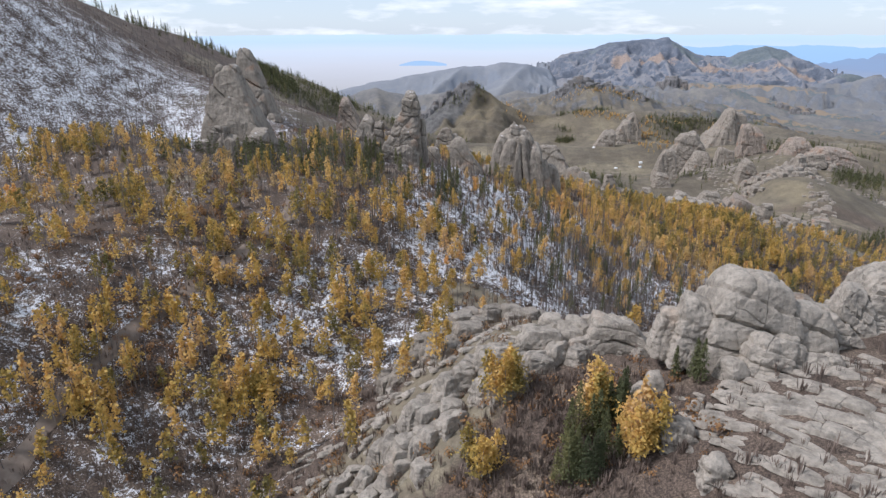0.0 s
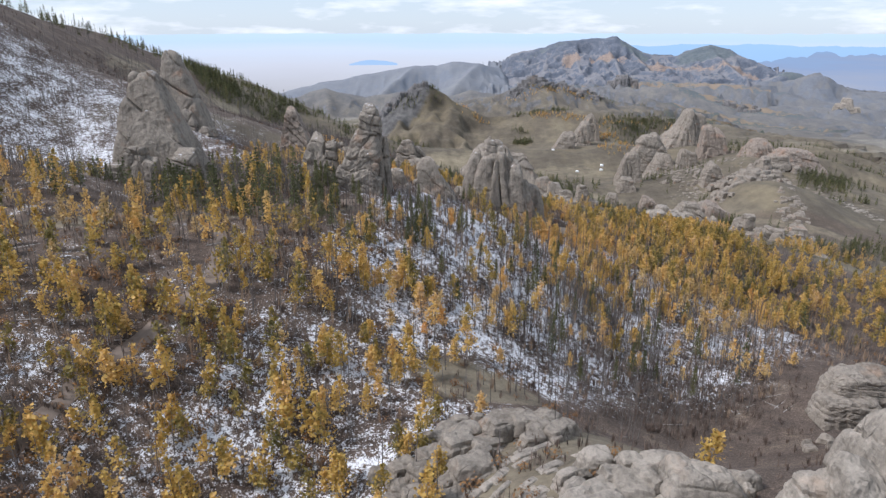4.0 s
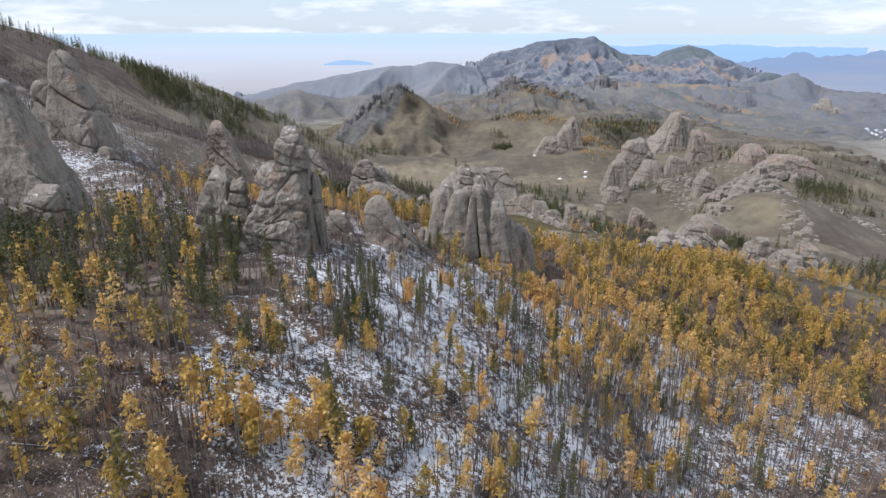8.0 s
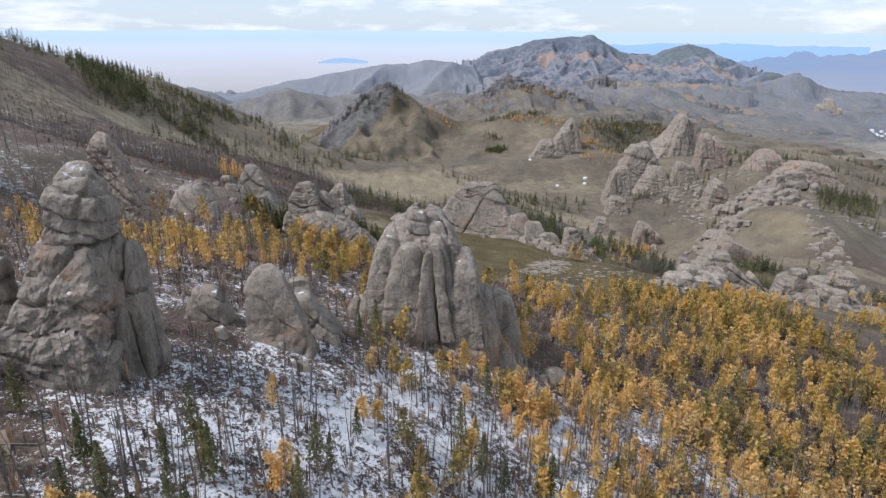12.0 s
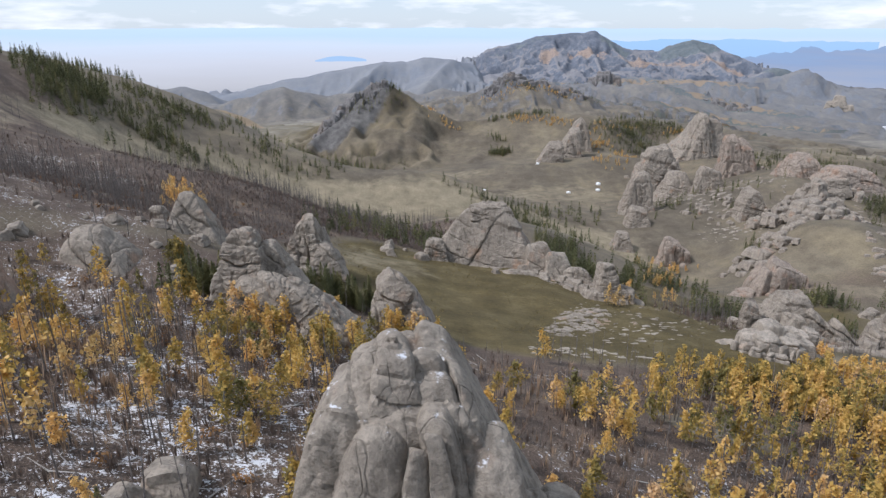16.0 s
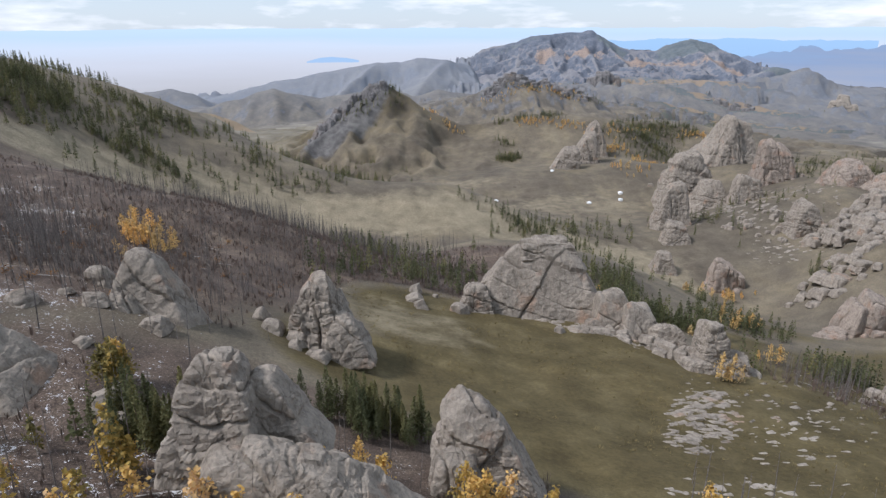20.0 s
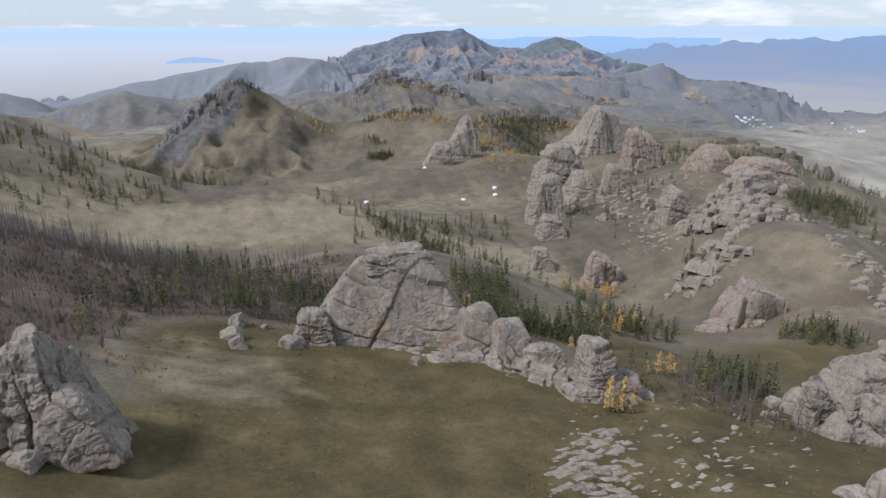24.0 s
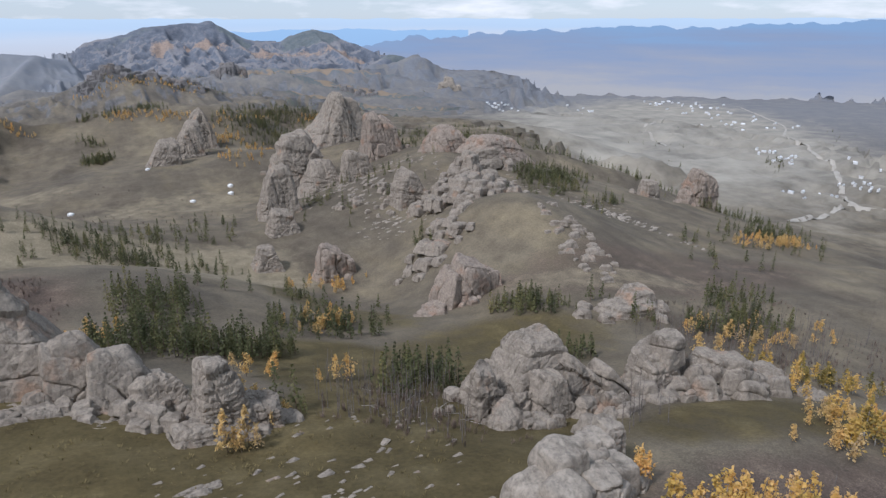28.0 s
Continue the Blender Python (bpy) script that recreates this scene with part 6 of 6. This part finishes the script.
turf_spots = np.stack([turf_rng.uniform(-40, 190, 9000), turf_rng.uniform(365, 540, 9000)], -1)
turf_spots = turf_spots[(meadow_mask(turf_spots[:, 0], turf_spots[:, 1]) > 0.3) & (fbm2(turf_spots[:, 0], turf_spots[:, 1], 14, 3, 8) > turf_rng.uniform(-0.6, 0.9, 9000))]
gv, gf = joined([planted(*tuft(60 + k, 6, 0.5), turf_spots[k::3], 90 + k, 0.6, 1.5) for k in range(3)])
tagged(new("meadow_tussocks", mesh_of("meadow_tussocks", gv, gf, TUSSOCK, False)), "dry ochre grass tussocks over the meadow", "grass", kind="stuff")
rust_spots = spread([(500, -70, 60, 50, 60), (420, -70, 110, 110, 80), (260, 10, 30, 40, 40), (240, 120, 260, 110, 80), (160, -40, 310, 80, 60), (120, -100, 470, 80, 60)], 1150)
rv, rf = joined([planted(*cards(np.random.RandomState(k), np.random.RandomState(k).normal(size=(40, 3)) * (0.6, 0.6, 0.4) + (0, 0, 0.7), np.full(40, 0.2)), rust_spots[k::4], 70 + k, 0.6, 1.6) for k in range(4)])
tagged(new("scrub", mesh_of("scrub", rv, rf, RUST_SCRUB, False)), "rusty brown low scrub between the trees", "undergrowth", kind="stuff")

log_spots = spread([(300, 45, 180, 75, 60), (240, -30, 300, 70, 60), (140, -40, 130, 90, 70), (160, -140, 470, 80, 70), (120, 120, 260, 80, 60), (24, 162, 470, 20, 24), (60, 70, 350, 40, 20)], 1180)
rng_l = np.random.RandomState(5)
logs = []
for x, y in log_spots:
    a, ln = rng_l.uniform(0, 3.14), rng_l.uniform(2.0, 7.0)
    x2, y2 = x + math.cos(a) * ln, y + math.sin(a) * ln
    z1, z2 = height(np.array([x, x2]), np.array([y, y2]))
    logs.append(stick((x, y, z1 + 0.2), (x2, y2, z2 + 0.3), 0.13, 0.05))
lv, lf = joined(logs)
tagged(new("fallen_trunks", mesh_of("fallen_trunks", lv, lf, FALLEN_WOOD, False)), "bleached fallen trunks lying on the forest floor", "deadwood", kind="stuff")


# ---- tents in the valley ----
def tent(x, y, r, label):
    root = tagged(new("felt_tent"), label, "tent", "white felt tents")
    root.location = (x, y, ground_z(x, y))
    n = 14
    ring = [(math.cos(2 * math.pi * k / n), math.sin(2 * math.pi * k / n)) for k in range(n)]

    def lathe(profile):
        v = [(c * pr * r, s * pr * r, pz * r) for pr, pz in profile for c, s in ring]
        return np.array(v), np.array([(k * n + j, k * n + (j + 1) % n, (k + 1) * n + (j + 1) % n, (k + 1) * n + j) for k in range(len(profile) - 1) for j in range(n)])

    part_from("wall", mesh_of("wall", *lathe([(1.0, -0.3), (1.0, 0.5)]), FELT), root)
    part_from("roof", mesh_of("roof", *lathe([(1.03, 0.48), (1.0, 0.52), (0.25, 0.86), (0.0, 0.9)]), FELT), root)
    v, f = lathe([(0.05, 0.85), (0.05, 1.15)])
    part_from("stovepipe", mesh_of("stovepipe", v, f, BURNT_BARK), root)


for x, y, r in ((105, 1041, 3.0), (256, 1028, 3.0), (261, 1046, 3.0), (214, 1016, 2.8), (192, 1129, 2.6), (-20, 1062, 3.0), (36, 1078, 2.6), (10, 1092, 2.6)):
    tent(x, y, r, "small round white felt tent on the dry grass")


# ---- roads and cabins ----
def ribbon(name, label, points, width, mat, lift=0.35):
    """A worn track laid over the ground along a smooth line."""
    pts = np.array(points, float)
    t = np.linspace(0, len(pts) - 1, len(pts) * 14)
    x, y = np.interp(t, np.arange(len(pts)), pts[:, 0]), np.interp(t, np.arange(len(pts)), pts[:, 1])
    for _ in range(6):
        x[1:-1], y[1:-1] = (x[:-2] + 2 * x[1:-1] + x[2:]) / 4, (y[:-2] + 2 * y[1:-1] + y[2:]) / 4
    dx, dy = np.gradient(x), np.gradient(y)
    ln = np.hypot(dx, dy) + 1e-9
    w = width * (0.5 + 0.14 * noise2(t * 3, t * 0, 5))
    rows = [np.stack([x + dy / ln * w * s, y - dx / ln * w * s, height(x + dy / ln * w * s, y - dx / ln * w * s) + lift * (1 - 0.6 * abs(s))], -1) for s in (-1, -0.33, 0.33, 1)]
    n = len(t)
    i = (np.arange(3)[:, None] * n + np.arange(n - 1)[None]).ravel()
    return tagged(new(name, mesh_of(name, np.concatenate(rows), np.stack([i, i + n, i + n + 1, i + 1], -1), mat)), label, "road", kind="structure")


DUST = plain("pale dusty track", (0.30, 0.275, 0.235), (0.42, 0.385, 0.33), 0.05)
SOIL_TRACK = plain("brown earth track", (0.14, 0.105, 0.08), (0.24, 0.19, 0.15), 0.4)
ribbon("road", "pale dirt road winding across the valley plain", [(1365, 847), (1345, 900), (1471, 979), (1570, 1040), (1704, 1111), (1770, 1185), (1870, 1280), (1990, 1390), (2300, 1600), (2885, 1901), (3300, 2400)], 11, DUST, 2.0)
ribbon("road", "pale side road joining in the valley", [(1345, 900), (1230, 885), (1098, 877)], 9, DUST, 2.0)
ribbon("road", "faint dirt road crossing the plain", [(1466, 1418), (1700, 1700), (2200, 1950), (2775, 2031)], 9, DUST, 2.0)
ribbon("road", "brown earth track climbing the wooded slope", [(-87, 0), (-85, 25), (-85, 50), (-81, 70), (-75, 87), (-65, 104), (-57, 122), (-62, 146)], 4.0, SOIL_TRACK)
ribbon("road", "earth track along the saddle below the tors", [(-110, 168), (-71, 166), (-49, 176), (-30, 186)], 5.0, SOIL_TRACK)

ROOF = plain("faded metal roof", (0.45, 0.46, 0.48), (0.70, 0.70, 0.70), 0.2, spread=0.3)
PLANK = plain("weathered white boards", (0.50, 0.49, 0.47), (0.72, 0.71, 0.69), 0.3)


def cabin(x, y, w, d, h, turn):
    root = tagged(new("cabin"), "small pale valley cabin with a pitched roof", "house", "cabins in the valley")
    root.location, root.rotation_euler = (x, y, ground_z(x, y)), (0, 0, radians(turn))
    box = np.array([(sx * w / 2, sy * d / 2, z) for z in (-1.5, h) for sx, sy in ((-1, -1), (1, -1), (1, 1), (-1, 1))])
    part_from("wall", mesh_of("wall", box, [(0, 1, 5, 4), (1, 2, 6, 5), (2, 3, 7, 6), (3, 0, 4, 7)], PLANK, False), root)
    e = 0.5
    roof = np.array([(-w / 2 - e, -d / 2 - e, h - 0.2), (w / 2 + e, -d / 2 - e, h - 0.2), (w / 2 + e, d / 2 + e, h - 0.2), (-w / 2 - e, d / 2 + e, h - 0.2), (-w / 2 - e, 0, h + d * 0.4), (w / 2 + e, 0, h + d * 0.4)])
    part_from("roof", mesh_of("roof", roof, [(0, 1, 5), (0, 5, 4), (2, 3, 4), (2, 4, 5), (3, 0, 4), (1, 2, 5)], ROOF, False), root)


rng_c = random.Random(8)
for cx, cy, n, far, size in ((1676, 1236, 9, 50, 7), (1597, 1161, 9, 40, 6), (1329, 972, 8, 40, 6), (1512, 955, 12, 40, 5), (1729, 1067, 10, 50, 5), (1905, 2686, 34, 60, 8), (2420, 2700, 14, 160, 9), (2775, 2031, 12, 160, 10), (3117, 2700, 22, 200, 12), (3000, 2300, 14, 200, 12)):
    for k in range(n):
        if n == 34:
            x, y = cx + (k % 12) * 19 - 100, cy + (k // 12) * 34 - 30
        else:
            x, y = cx + rng_c.uniform(-far, far), cy + rng_c.uniform(-far, far)
        w = size * rng_c.uniform(0.8, 1.8)
        cabin(x, y, w, size * 0.8, 4.0, rng_c.choice((8, 8, 98, 30)))


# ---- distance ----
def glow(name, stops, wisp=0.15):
    """Backdrop that glows by itself: distance haze painted as colour by height, with faint streaks."""
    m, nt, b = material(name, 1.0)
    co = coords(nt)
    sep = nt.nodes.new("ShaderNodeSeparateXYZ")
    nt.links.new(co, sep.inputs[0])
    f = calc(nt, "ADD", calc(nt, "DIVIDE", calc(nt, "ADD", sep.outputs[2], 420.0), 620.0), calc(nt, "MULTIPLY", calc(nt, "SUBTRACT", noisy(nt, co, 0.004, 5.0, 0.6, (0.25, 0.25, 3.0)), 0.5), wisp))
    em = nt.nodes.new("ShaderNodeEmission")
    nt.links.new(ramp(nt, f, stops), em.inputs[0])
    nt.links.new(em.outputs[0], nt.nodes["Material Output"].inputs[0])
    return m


def ridge(name, label, radius, a0, a1, tops, foot, mat, seed, rough=12.0, depth=60.0):
    """A far range along an arc round the place. Angles in degrees to the right of straight ahead; tops: crest height at even steps."""
    n, rows = int((a1 - a0) * 5) + 2, 14
    a = np.linspace(a0, a1, n)
    crest = np.interp(a, np.linspace(a0, a1, len(tops)), tops) + fbm2(a * 3.1, a * 0 + seed, 4.0, 5, seed) * rough
    v = []
    for k in range(rows):
        t = k / (rows - 1)
        r = radius - depth * (1 - t) * (1 + 0.5 * fbm2(a * 2.0, a * 0 + k * 0.6, 1.2, 3, seed + 3))
        z = foot + (crest - foot) * t
        v.append(np.stack([40 + np.sin(np.radians(a)) * r, 130 + np.cos(np.radians(a)) * r, z], -1))
    i = (np.arange(rows - 1)[:, None] * n + np.arange(n - 1)[None]).ravel()
    me = mesh_of(name, np.concatenate(v), np.stack([i, i + 1, i + 1 + n, i + n], -1), mat)
    return tagged(new(name, me), label, "backdrop", kind="structure")


# self-lit shells: the haze and blue of distance are their emission colours
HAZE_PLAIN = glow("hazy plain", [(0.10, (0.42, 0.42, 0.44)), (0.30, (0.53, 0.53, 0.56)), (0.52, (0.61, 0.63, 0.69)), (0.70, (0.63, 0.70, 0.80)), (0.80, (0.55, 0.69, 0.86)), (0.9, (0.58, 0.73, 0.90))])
HAZE_BLUE = glow("glowing haze blue", [(0.12, (0.46, 0.46, 0.48)), (0.35, (0.36, 0.40, 0.50)), (0.6, (0.29, 0.37, 0.53)), (0.85, (0.27, 0.41, 0.62))], 0.8)
HAZE_DEEP = glow("glowing pale haze", [(0.2, (0.46, 0.55, 0.68)), (0.6, (0.36, 0.54, 0.78)), (0.85, (0.38, 0.58, 0.84))], 0.2)
ridge("backdrop_plain", "glowing backdrop painted as a pale hazy plain running out to blue hills", 4720, -180, 180, [112, 118, 105, 120, 116, 110, 124, 122, 118, 108, 112, 104, 120, 112], -430, HAZE_PLAIN, 5, 5.0, 30.0)
ridge("backdrop_range", "glowing backdrop range beyond the valley in haze blue", 4660, 8, 34, [20, 40, 60, 52, 46], -400, HAZE_DEEP, 7, 8.0)
ridge("backdrop_range", "glowing backdrop mountain range across the valley in haze blue", 4580, 22, 100, [-60, 10, 42, 62, 78, 88, 84, 90, 70, 60], -400, HAZE_BLUE, 9, 22.0, 160.0)
ridge("backdrop_hill", "low glowing hill on the plain in haze blue", 4690, -9.0, -4.8, [-82, -64, -56, -62, -80], -90, HAZE_DEEP, 12, 3.0)
